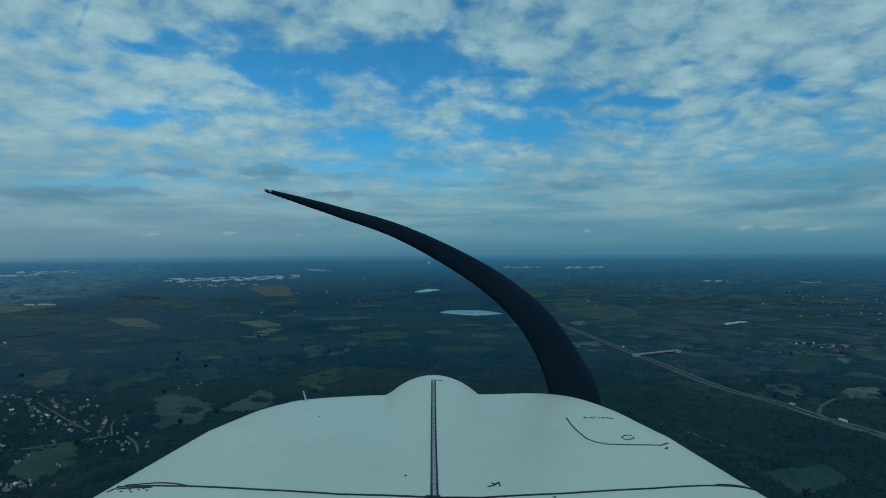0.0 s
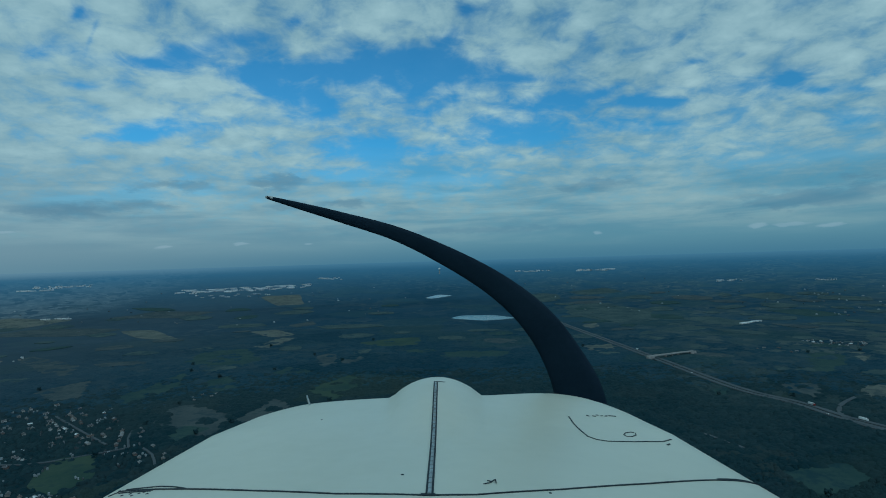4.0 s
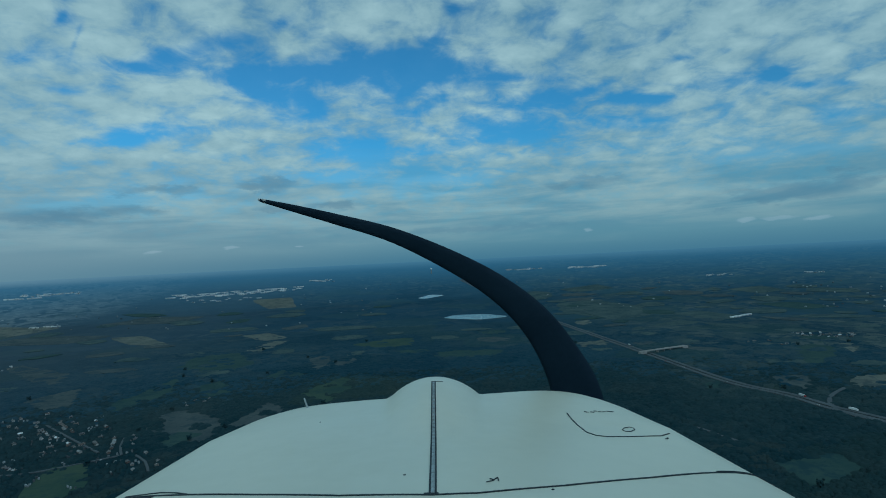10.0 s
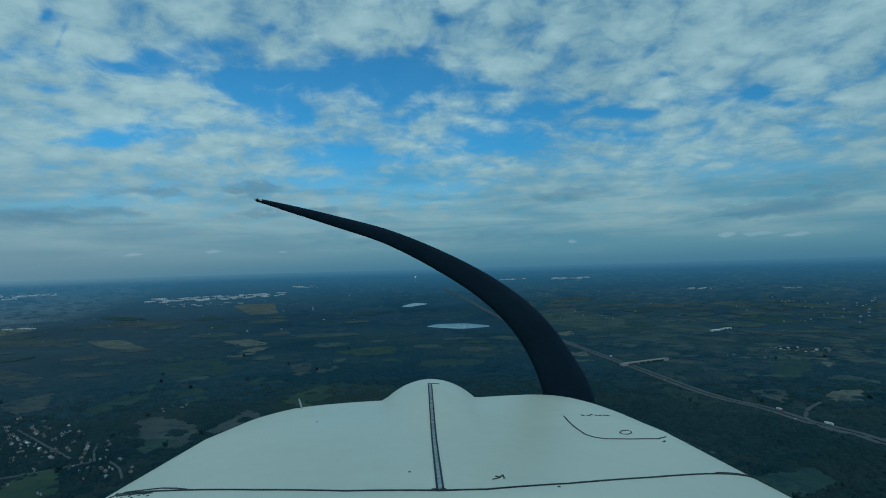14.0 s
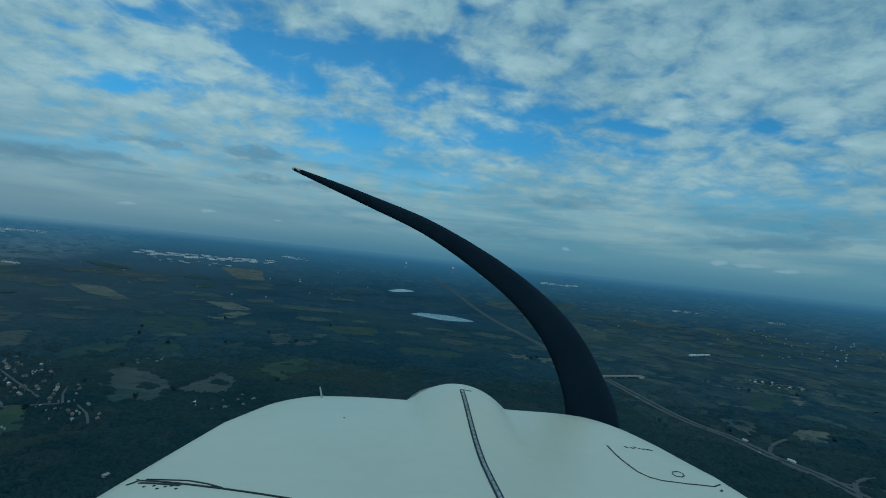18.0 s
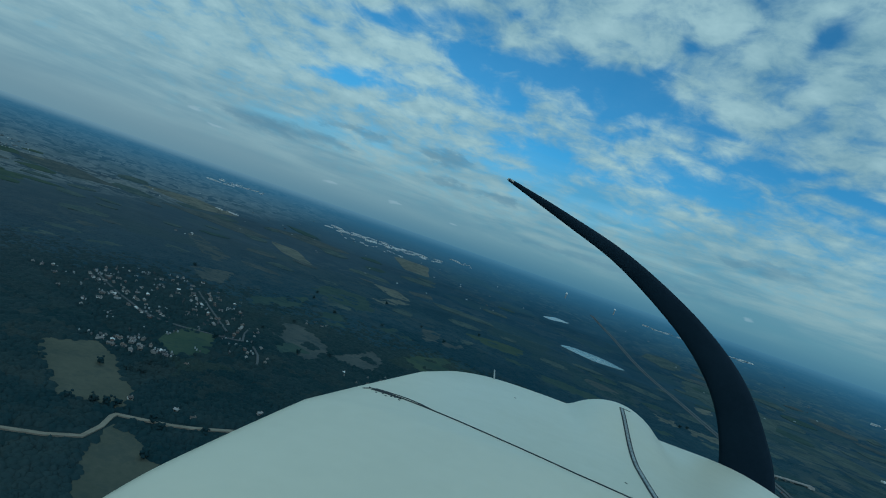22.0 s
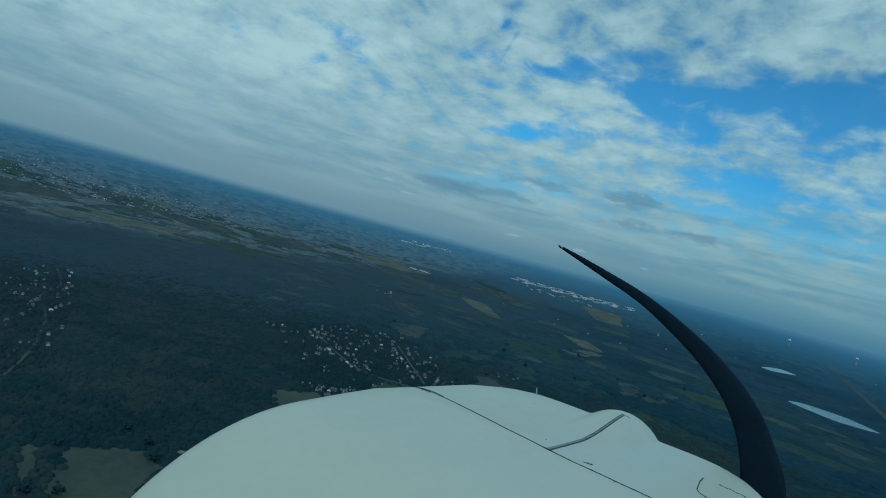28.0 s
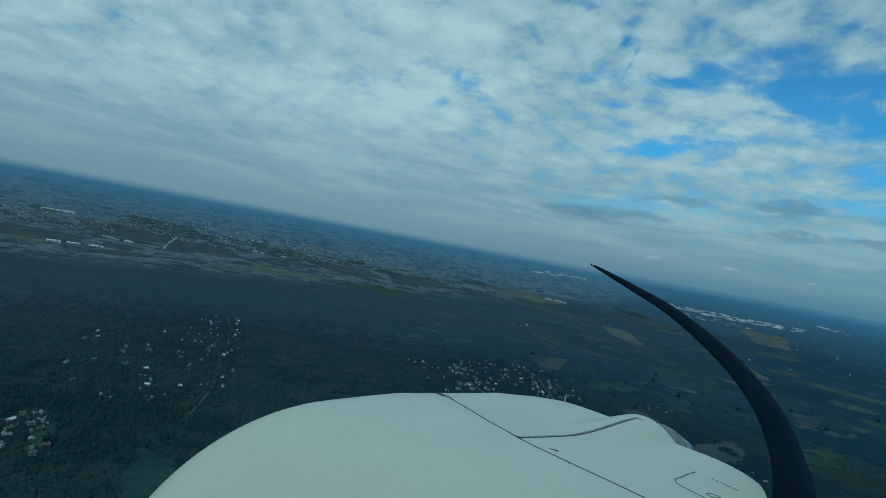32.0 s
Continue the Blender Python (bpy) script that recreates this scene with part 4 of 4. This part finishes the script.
estate(-1800, 3650, -1050, 3990, 66, 85, "halls of the long estate", (0, 1, 1))
estate(-1650, 3500, -1200, 3650, 12, 60, "halls of the long estate", (2, 0))
estate(-2680, 3450, -2560, 3540, 3, 15, "halls of the western estate", (1, 3))
estate(-2680, 3560, -2420, 3760, 18, 40, "halls of the western estate")
estate(-1040, 4290, -850, 4290, 10, 40, "halls by the skyline")
estate(-1995, 2720, -1890, 2730, 3, 18, "halls beside a field", (0, 1), "white hall standing alone in the woods")
estate(465, 4440, 760, 4390, 12, 30, "halls by the skyline")
estate(940, 4340, 1220, 4260, 18, 40, "halls by the skyline")
estate(1640, 3580, 1780, 3520, 6, 30, "halls of the eastern estate")
estate(2100, 3330, 2190, 3300, 4, 20, "halls of the eastern estate", (2, 0))
estate(1040, 2080, 1150, 2150, 3, 6, "long white sheds", (1, 0), "long low white shed among fields")
estate(-3470, 400, -3440, 560, 3, 25, "halls of the town", (3, 1), "large white hall at the edge of a town")
estate(-2390, 300, -2350, 490, 6, 35, "halls of the town", (1, 0), "white hall at the wood's edge")
estate(-2750, 580, -2640, 670, 4, 30, "halls of the town", (1, 0), "white hall at the wood's edge")
estate(-3300, 1300, -3000, 1700, 6, 60, "halls of the town", (0, 2), "pale hall in a far town")
estate(-2850, 1250, -2720, 1420, 3, 30, "halls of the town", (0, 2), "pale hall in a far town")

# two pale water towers on the skyline
for x, y in ((262, 4460), (-112, 4460)):
    tower = tagged(new("water_tower"), "pale water tower standing on the skyline", "water tower", "towers on the skyline")
    tower.matrix_basis = pose(x, y, ground_z(x, y))
    bm = bmesh.new()
    bmesh.ops.create_cone(bm, segments=12, radius1=5, radius2=3.4, depth=34, cap_ends=True, matrix=Matrix.Translation((0, 0, 16)))
    part("shaft", bm, CONCRETE, tower)
    bm = bmesh.new()
    bmesh.ops.create_icosphere(bm, subdivisions=2, radius=9.5, matrix=Matrix.Translation((0, 0, 38)) @ Matrix.Diagonal((1, 1, 0.75, 1)))
    part("tank", bm, METAL_ROOF, tower)

# ---------------------------------------------------------------- vehicles on the motorway


def vehicle(x, y, turn, lorry):
    ob = tagged(new("lorry" if lorry else "car"), "white lorry with a box body on the motorway" if lorry else "car driving on the grey motorway", "lorry" if lorry else "car", "traffic on the motorway")
    ob.matrix_basis = pose(x, y, 1.75, 0, 0, turn)
    if lorry:
        part("box_body", boxed(-1.25, 1.25, -6.5, 4.5, 1.0, 4.0), METAL_ROOF, ob)
        part("cab", boxed(-1.2, 1.2, 4.8, 6.8, 0.6, 3.2), CAR_PAINT, ob)
    else:
        part("body", boxed(-0.9, 0.9, -2.2, 2.2, 0.3, 0.95), CAR_PAINT, ob)
        part("cabin", boxed(-0.75, 0.75, -1.4, 0.9, 0.95, 1.5), GLASS_DARK, ob)
    for sx in (-1, 1):
        for sy in ((-5, -3.6, 5.6) if lorry else (-1.4, 1.4)):
            bm = bmesh.new()
            r = 0.5 if lorry else 0.32
            bmesh.ops.create_cone(bm, segments=10, radius1=r, radius2=r, depth=0.3, cap_ends=True, matrix=Matrix.Translation((sx * (1.0 if lorry else 0.8), sy, r)) @ Matrix.Rotation(math.pi / 2, 4, "Y"))
            part("wheel", bm, RUBBER, ob)


for x, y, lorry in ((606, 868, True), (570, 1022, False), (584, 960, True), (549, 1090, False), (500, 1320, False), (478, 1560, True), (602, 905, False), (521, 1240, False)):
    nearest = min(range(len(MOTORWAY) - 1), key=lambda i: abs((MOTORWAY[i][1] + MOTORWAY[i + 1][1]) / 2 - y))
    (ax, ay), (bx, by) = MOTORWAY[nearest], MOTORWAY[nearest + 1]
    k = min(max((y - ay) / (by - ay), 0), 1)
    side = 9.5 if lorry else -9.5
    vehicle(ax + (bx - ax) * k + side, y, math.degrees(math.atan2(by - ay, bx - ax)) - 90, lorry)

# ---------------------------------------------------------------- woods
# a low dome: its top, a ring half way down and a ring at its foot
DOME_V = np.array([(0, 0, 1.0)] + [(0.5 * math.cos(a * math.pi / 3), 0.5 * math.sin(a * math.pi / 3), 0.78) for a in range(6)] + [(math.cos((a + 0.5) * math.pi / 3), math.sin((a + 0.5) * math.pi / 3), 0.0) for a in range(6)])
DOME_F = np.array([f for k in range(6) for f in ((0, 1 + k, 1 + (k + 1) % 6), (1 + k, 7 + k, 1 + (k + 1) % 6), (7 + k, 7 + (k + 1) % 6, 1 + (k + 1) % 6))])


def canopy(name, x, y, radius, tall, label, mat):
    """Many lumpy crowns joined into one mesh."""
    n, nv = len(x), len(DOME_V)
    shape = DOME_V[None] * (1 + rng.uniform(-0.22, 0.22, (n, nv, 1)))
    turn = rng.uniform(0, 6.283, n)
    c, s = np.cos(turn)[:, None], np.sin(turn)[:, None]
    wide = radius[:, None]
    vx = (shape[..., 0] * c - shape[..., 1] * s) * wide + x[:, None]
    vy = (shape[..., 0] * s + shape[..., 1] * c) * wide + y[:, None]
    vz = shape[..., 2] * tall[:, None] + (ground_array(x, y) + 0.3 * rng.uniform(0, 1, n))[:, None]
    me = bpy.data.meshes.new(name)
    me.vertices.add(n * nv)
    me.vertices.foreach_set("co", np.stack([vx, vy, vz], -1).astype(np.float32).ravel())
    faces = (DOME_F[None] + (np.arange(n) * nv)[:, None, None]).reshape(-1)
    me.loops.add(len(faces))
    me.loops.foreach_set("vertex_index", faces.astype(np.int32))
    me.polygons.add(len(faces) // 3)
    me.polygons.foreach_set("loop_start", np.arange(0, len(faces), 3, dtype=np.int32))
    me.polygons.foreach_set("use_smooth", np.ones(len(faces) // 3, bool))
    me.materials.append(mat)
    me.update()
    return tagged(new(name, me), label, "forest", kind="stuff")


def strewn(r0, r1, step, h0=-96, h1=52):
    """Places for trees: a jittered grid in a wedge of land, out of the clearings."""
    gx, gy = np.meshgrid(np.arange(-r1, r1, step), np.arange(-500, r1, step))
    x, y = gx.ravel() + rng.uniform(-0.5, 0.5, gx.size) * step, gy.ravel() + rng.uniform(-0.5, 0.5, gx.size) * step
    r, a = np.hypot(x, y), np.degrees(np.arctan2(x, y))
    r = r + np.where(r > 1000, rng.uniform(-170, 170, r.size), 0)
    keep = (r > r0) & (r < r1) & (a > h0) & (a < h1)
    x, y = x[keep], y[keep]
    free = np.ones(len(x), bool)
    planted = {id(poly) for poly in FIELDS}
    clump = np.random.default_rng(5).uniform(0, 1, (97, 97))
    for poly in CLEARINGS:
        px, py = [p[0] for p in poly], [p[1] for p in poly]
        near = np.flatnonzero(free & (x > min(px)) & (x < max(px)) & (y > min(py)) & (y < max(py)))
        if len(near):
            tame = id(poly) in planted
            shift = rng.uniform(-0.9, 0.9, (2, len(near))) * step
            lie = inside(x[near] + shift[0], y[near] + shift[1], poly)
            if tame and step > 5:
                lie &= clump[(x[near] / 23).astype(int) % 97, (y[near] / 23).astype(int) % 97] > 0.13
            free[near[lie]] = False
    x, y = x[free], y[free]
    chance = np.full(len(x), 0.96)
    lone = np.zeros(len(x), bool)
    for poly in THIN:
        lone |= inside(x, y, poly)
    chance[lone] = 0.55
    keep = rng.uniform(0, 1, len(x)) < chance
    return x[keep], y[keep], lone[keep]


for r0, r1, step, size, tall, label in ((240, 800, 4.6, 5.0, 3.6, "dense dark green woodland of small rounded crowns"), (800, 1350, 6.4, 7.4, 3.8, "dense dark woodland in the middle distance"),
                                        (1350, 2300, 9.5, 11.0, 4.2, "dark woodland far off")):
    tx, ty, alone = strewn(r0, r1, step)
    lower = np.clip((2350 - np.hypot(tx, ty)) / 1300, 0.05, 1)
    canopy("forest", tx, ty, size * rng.uniform(0.6, 1.4, len(tx)) * np.where(alone, 0.6, 1.0), tall * rng.uniform(0.6, 1.4, len(tx)) * np.where(alone, 0.8, 1.0) * lower, label, HAZED_CROWNS if r0 > 1300 else CROWNS)


# single trees in the open
bm = bmesh.new()
for k in range(26):
    q = Matrix.Translation((random.gauss(0, 1.9), random.gauss(0, 1.9), 6.2 + random.gauss(0, 1.7))) @ Matrix.Scale(random.uniform(1.1, 2.1), 4)
    made = bmesh.ops.create_icosphere(bm, subdivisions=1, radius=1.0, matrix=q)
    for v in made["verts"]:
        v.co += Vector((random.uniform(-0.4, 0.4), random.uniform(-0.4, 0.4), random.uniform(-0.4, 0.4)))
lone = tagged(new("tree"), "single dark broadleaf tree at a field's edge", "tree", "trees along the fields")
part("crown", bm, CROWNS, lone, "", True)
bm = bmesh.new()
bmesh.ops.create_cone(bm, segments=8, radius1=0.45, radius2=0.22, depth=6.0, cap_ends=True, matrix=Matrix.Translation((0, 0, 2.5)))
for a in (0.3, 2.4, 4.4):
    bmesh.ops.create_cone(bm, segments=6, radius1=0.2, radius2=0.08, depth=3.2, cap_ends=True, matrix=Matrix.Translation((math.cos(a) * 0.9, math.sin(a) * 0.9, 5.4)) @ Matrix.Rotation(a, 4, "Z") @ Matrix.Rotation(0.75, 4, "Y"))
part("trunk", bm, BARK, lone)
spots = [(-396, 470), (-405, 462), (-388, 474), (-420, 447), (-300, 420), (-270, 420), (-330, 470), (-345, 478), (-455, 590), (-440, 560), (-300, 500), (-480, 540), (-420, 215), (-440, 300), (-470, 310), (-500, 305)]
for poly in CLEARINGS[:46]:
    for _ in range(1):
        k = pick.randrange(len(poly))
        x, y = poly[k]
        if math.hypot(x, y) < 2000:
            spots.append((x + pick.uniform(-6, 6), y + pick.uniform(-6, 6)))
lone.matrix_basis = pose(*spots[0], ground_z(*spots[0]) - 0.3)
for x, y in spots[1:]:
    copy_thing(lone, pose(x, y, ground_z(x, y) - 0.3, 0, 0, pick.uniform(0, 360)))

# ---------------------------------------------------------------- the airplane's nose
airplane = tagged(new("airplane"), "white nose of a light airplane with a black propeller", "airplane")
airplane.matrix_basis = attitude(*REST) @ pose(0, 0, 0, -90, 0, 0)
FIREWALL, ROUND = 0.755, 1.7


def keel(y):
    """The centre line, a little to the left of the eye."""
    return -0.0165 * y


def aft(y):
    """How far the skin has rounded off towards its rear end."""
    a = min(1.0, max(0.0, (0.4524 - y) / 0.6988))
    return 1 - math.sqrt(1 - a * a)


def crown(y):
    """Height of the skin's top along its length."""
    d = max(0.0, y - FIREWALL)
    return -0.331 - 0.1166 * d + 0.0291 * d * d - 2.0 * max(0.0, y - 1.56) ** 1.5 - 0.05 * max(0.0, 0.742 - y) ** 2 - 0.38 * aft(y)


def hump(x, y):
    """The fairing behind the spinner."""
    u = (x - keel(y)) / (0.098 + 0.045 * (y - 1.0))
    rise = max(0.0, min(1.0, (y - 1.02) / 0.55))
    rise = rise * rise * (3 - 2 * rise)
    full = max(0.0, min(1.0, (y - 1.22) / 0.3))
    return 0.054 * rise * max(0.0, 1 - u * u) ** 0.9 + 0.019 * full * math.exp(-((x - 0.31) / 0.17) ** 2)


def half_width(y):
    """The cowling narrows towards the propeller."""
    d = max(0.0, y - FIREWALL)
    return (1 - 0.55 * aft(y)) * (0.5755 - 0.1011 * d - 0.0718 * d * d - 1.7278 * max(0.0, y - 1.42) ** 2)


def middle(y):
    return -0.0063 - 0.0026 * (y - FIREWALL)


def shoulder(y):
    """How far the skin falls from the crown to the shoulder."""
    return max(0.03, 0.0765 - 0.095 * max(0.0, y - FIREWALL))


def skin(y, phi):
    """A point of the outer skin; phi runs from 0 at the top to +-2.3 round the sides."""
    n = ROUND
    c, s = math.cos(phi), math.sin(phi)
    wide = math.copysign(abs(s) ** (2 / n) if abs(phi) < math.pi / 2 else 1.0, s)
    x = middle(y) + half_width(y) * wide
    drop = shoulder(y) * (1 - c ** (2 / n)) if c > 0 else shoulder(y) - 0.7 * c
    return Vector((x, y, crown(y) - drop + hump(x, y)))


def top(x, y):
    """Height of the skin over a place on the upper side."""
    n = ROUND
    u = min(0.9995, abs(x - middle(y)) / half_width(y))
    return crown(y) - shoulder(y) * (1 - (1 - u ** n) ** (1 / n)) + hump(x, y)


# the line across the skin where the cowling meets the deck
JOINT = [(-0.5382, 0.906), (-0.5257, 0.919), (-0.4808, 0.9002), (-0.4249, 0.8778), (-0.2745, 0.8217), (-0.1436, 0.7802), (-0.0129, 0.7608), (0.0505, 0.7657), (0.1739, 0.805), (0.3169, 0.8658), (0.4301, 0.9227), (0.4901, 0.9497), (0.5376, 0.9667), (0.5433, 0.9303)]


def joint_y(x):
    for (x0, y0), (x1, y1) in zip(JOINT, JOINT[1:]):
        if x0 <= x <= x1:
            return y0 + (y1 - y0) * (x - x0) / (x1 - x0)
    return JOINT[0][1] if x < 0 else JOINT[-1][1]


def panel(front):
    """The skin before or behind the joint, with its end closed."""
    bm = bmesh.new()
    rows, steps = [], 150
    for i in range(steps + 1):
        y = -0.246 + 1.946 * i / steps
        rows.append([bm.verts.new(skin(y, -2.3 + 4.6 * k / 128)) for k in range(129)])
    for a, b in zip(rows, rows[1:]):
        for k in range(128):
            mid = (a[k].co + b[k + 1].co) / 2
            if (mid.y > joint_y(mid.x)) == front:
                bm.faces.new((a[k], a[k + 1], b[k + 1], b[k]))
    bm.faces.new(rows[-1] if front else rows[0])
    for v in [v for v in bm.verts if not v.link_faces]:
        bm.verts.remove(v)
    bmesh.ops.recalc_face_normals(bm, faces=bm.faces)
    return bm


cowling = part("cowling", panel(True), PAINT, airplane, "glossy white upper engine cowling", True)
part("deck", panel(False), PAINT, airplane, "white fuselage skin behind the cowling", True)


def strip(points, width, lift=0.0012, thick=0.002):
    """A thin bead laid along the skin."""
    bm = bmesh.new()
    dense = []
    for (x0, y0), (x1, y1) in zip(points, points[1:]):
        n = max(2, int(math.dist((x0, y0), (x1, y1)) / 0.012))
        dense += [(x0 + (x1 - x0) * k / n, y0 + (y1 - y0) * k / n) for k in range(n)]
    dense.append(points[-1])
    last = None
    for i, (x, y) in enumerate(dense):
        (ax, ay), (bx, by) = dense[max(i - 1, 0)], dense[min(i + 1, len(dense) - 1)]
        d = math.hypot(bx - ax, by - ay) or 1
        sx, sy = -(by - ay) / d * width / 2, (bx - ax) / d * width / 2
        row = []
        for k, up in ((-1, -0.004), (-0.8, lift), (0.8, lift), (1, -0.004)):
            qx, qy = x + k * sx, y + k * sy
            row.append(bm.verts.new((qx, qy, top(qx, qy) + up)))
        if last:
            for a in range(3):
                bm.faces.new((last[a], last[a + 1], row[a + 1], row[a]))
        last = row
    bmesh.ops.recalc_face_normals(bm, faces=bm.faces)
    return bm


# hinge down the middle: two dark joints with bright knuckles between
for s in (-1, 1):
    part("hinge_joint", strip([(keel(y) + s * 0.0042, y) for y in (0.76, 0.95, 1.15, 1.35, 1.485)], 0.0034), SEAL, cowling, "dark joint beside the hinge")
knuckle = bpy.data.meshes.new("hinge_knuckle")
bm = bmesh.new()
bmesh.ops.create_cone(bm, segments=8, radius1=0.0032, radius2=0.0032, depth=0.0185, cap_ends=True, matrix=Matrix.Rotation(math.pi / 2, 4, "X"))
bm.to_mesh(knuckle)
bm.free()
knuckle.materials.append(STEEL)
for i in range(30):
    y = 0.775 + i * 0.0240
    shared("hinge_knuckle", knuckle, cowling, pose(keel(y), y, top(keel(y), y), -5))
part("hinge_end", strip([(-0.030, 1.492), (0.0, 1.494)], 0.0026), SEAL, cowling)
part("hinge_end", strip([(keel(0.765) - 0.012, 0.765), (keel(0.765) + 0.008, 0.765)], 0.010), SEAL, cowling)
# joint between cowling and deck, with its lapped edge
part("cowl_joint", strip(JOINT, 0.0046), SEAL, cowling, "dark joint across the cowling")
part("lap_edge", strip([(-0.5178, 0.9213), (-0.4864, 0.9107), (-0.4498, 0.9012), (-0.4201, 0.8862), (-0.3945, 0.8688)], 0.0030), SEAL, cowling)
part("lap_edge", strip([(0.455, 0.9400), (0.495, 0.9580), (0.538, 0.9740), (0.5425, 0.9420)], 0.0030), SEAL, cowling)
part("lap_edge", strip([(-0.522, 0.9080), (-0.490, 0.8960), (-0.455, 0.8830)], 0.0045), SEAL, cowling)

# oil door: a dark joint on three sides, a latch and worn lettering
part("oil_door_joint", strip([(0.287, 1.3102), (0.2859, 1.254), (0.2926, 1.1518), (0.3059, 1.1285), (0.3263, 1.1212), (0.3809, 1.1335), (0.447, 1.158), (0.4752, 1.1877)], 0.0030), SEAL, cowling, "dark joint round the oil door")
part("oil_door_corner", strip([(0.447, 1.1342), (0.4563, 1.1462)], 0.0040), SEAL, cowling)
part("oil_door_latch", strip([(0.407, 1.2073), (0.4032, 1.191), (0.3903, 1.1755), (0.3783, 1.173), (0.3758, 1.185), (0.3849, 1.2025), (0.3989, 1.2125), (0.4055, 1.2105)], 0.0020), SEAL, cowling, "round latch of the oil door")
for a, b in (((0.3325, 1.3300), (0.3384, 1.3217)), ((0.3456, 1.3290), (0.3543, 1.3268)), ((0.3570, 1.3400), (0.3633, 1.3403)), ((0.3675, 1.3345), (0.3722, 1.3385)), ((0.3766, 1.3353), (0.3844, 1.3440)), ((0.3890, 1.3465), (0.4063, 1.3495))):
    part("placard_mark", strip([a, b], 0.0042), SEAL, cowling)
# small scuffs, chips and a rod at the shoulder
for pts in ([(0.0636, 0.8150), (0.0723, 0.8213), (0.0765, 0.8265)], [(0.0723, 0.8213), (0.0822, 0.8390)], [(0.0822, 0.8390), (0.0820, 0.8197)], [(0.0699, 0.8320), (0.0745, 0.8283)]):
    part("scuff", strip(pts, 0.0018), SEAL, cowling)
rivet = bpy.data.meshes.new("rivet")
bm = bmesh.new()
bmesh.ops.create_uvsphere(bm, u_segments=8, v_segments=5, radius=0.0026, matrix=Matrix.Diagonal((1, 1, 0.4, 1)))
bm.to_mesh(rivet)
bm.free()
rivet.materials.append(SEAL)
for x, y in ((-0.2852, 1.308), (-0.0577, 0.8615), (0.1542, 0.7865), (-0.5314, 0.9258), (-0.4924, 0.8887), (-0.4746, 0.882), (-0.5058, 0.8887), (-0.4674, 0.8835), (-0.4830, 0.8760), (-0.4560, 0.8710)):
    shared("rivet", rivet, cowling, pose(x, y, top(x, y)))
bm = bmesh.new()
bmesh.ops.create_cone(bm, segments=6, radius1=0.003, radius2=0.002, depth=0.034, cap_ends=True, matrix=Matrix.Translation((-0.372, 1.53, top(-0.372, 1.53) + 0.010)) @ Matrix.Rotation(-0.3, 4, "Y"))
part("vent_rod", bm, STEEL, cowling)

# spinner and hub behind the cowling's front, and the propeller with one blade up
propeller = part("spinner", bmesh.new(), STEEL, airplane, "grey pointed spinner")
bm = bmesh.new()
bmesh.ops.create_cone(bm, segments=32, radius1=0.135, radius2=0.03, depth=0.26, cap_ends=True, matrix=Matrix.Translation((-0.045, 1.93, -0.556)) @ Matrix.Rotation(-math.pi / 2, 4, "X"))
bm.to_mesh(propeller.data)
bm.free()


def blade(points):
    """A swept blade: an aerofoil section carried along a bent spine, from root to tip."""
    bm = bmesh.new()
    spine = []
    for i in range(len(points) - 1):
        p = [Vector(points[min(max(i + k, 0), len(points) - 1)]) for k in (-1, 0, 1, 2)]
        for k in range(8):
            t = k / 8
            spine.append(0.5 * (2 * p[1] + (p[2] - p[0]) * t + (2 * p[0] - 5 * p[1] + 4 * p[2] - p[3]) * t * t + (3 * p[1] - p[0] - 3 * p[2] + p[3]) * t ** 3))
    spine.append(Vector(points[-1]))
    last = None
    for i, q in enumerate(spine):
        d = spine[min(i + 1, len(spine) - 1)] - spine[max(i - 1, 0)]
        s = Vector((-d.y, d.x, 0)).normalized()
        row = []
        for k in range(12):
            a = 2 * math.pi * k / 12
            across, deep = math.cos(a) * q.z / 2, math.sin(a) * (q.z * 0.08 + 0.003)
            row.append(bm.verts.new((q.x + s.x * across, 1.86 + deep + across * 0.30, q.y + s.y * across)))
        if last:
            for k in range(12):
                bm.faces.new((last[k], last[(k + 1) % 12], row[(k + 1) % 12], row[k]))
        else:
            bm.faces.new(row)
        last = row
    bm.faces.new(last)
    bmesh.ops.recalc_face_normals(bm, faces=bm.faces)
    return bm


# x, z and chord along the spine
part("blade", blade([(-0.05, -0.56, 0.09), (0.12, -0.72, 0.13), (0.33, -0.77, 0.17), (0.445, -0.66, 0.165), (0.4352, -0.491, 0.155), (0.3794, -0.3553, 0.126), (0.2957, -0.2325, 0.105), (0.1786, -0.1283, 0.084), (0.0298, -0.0372, 0.067), (-0.1562, 0.0502, 0.0484), (-0.3422, 0.1079, 0.0353), (-0.4724, 0.1451, 0.0242), (-0.5878, 0.1767, 0.0112)]), BLADE, airplane, "long black propeller blade curving upward", True)
part("blade_tip", blade([(-0.5698, 0.1722, 0.0150), (-0.5818, 0.1754, 0.0120), (-0.5938, 0.1787, 0.0080)]), TIP_PAINT, airplane, "pale painted tip of the blade", True)
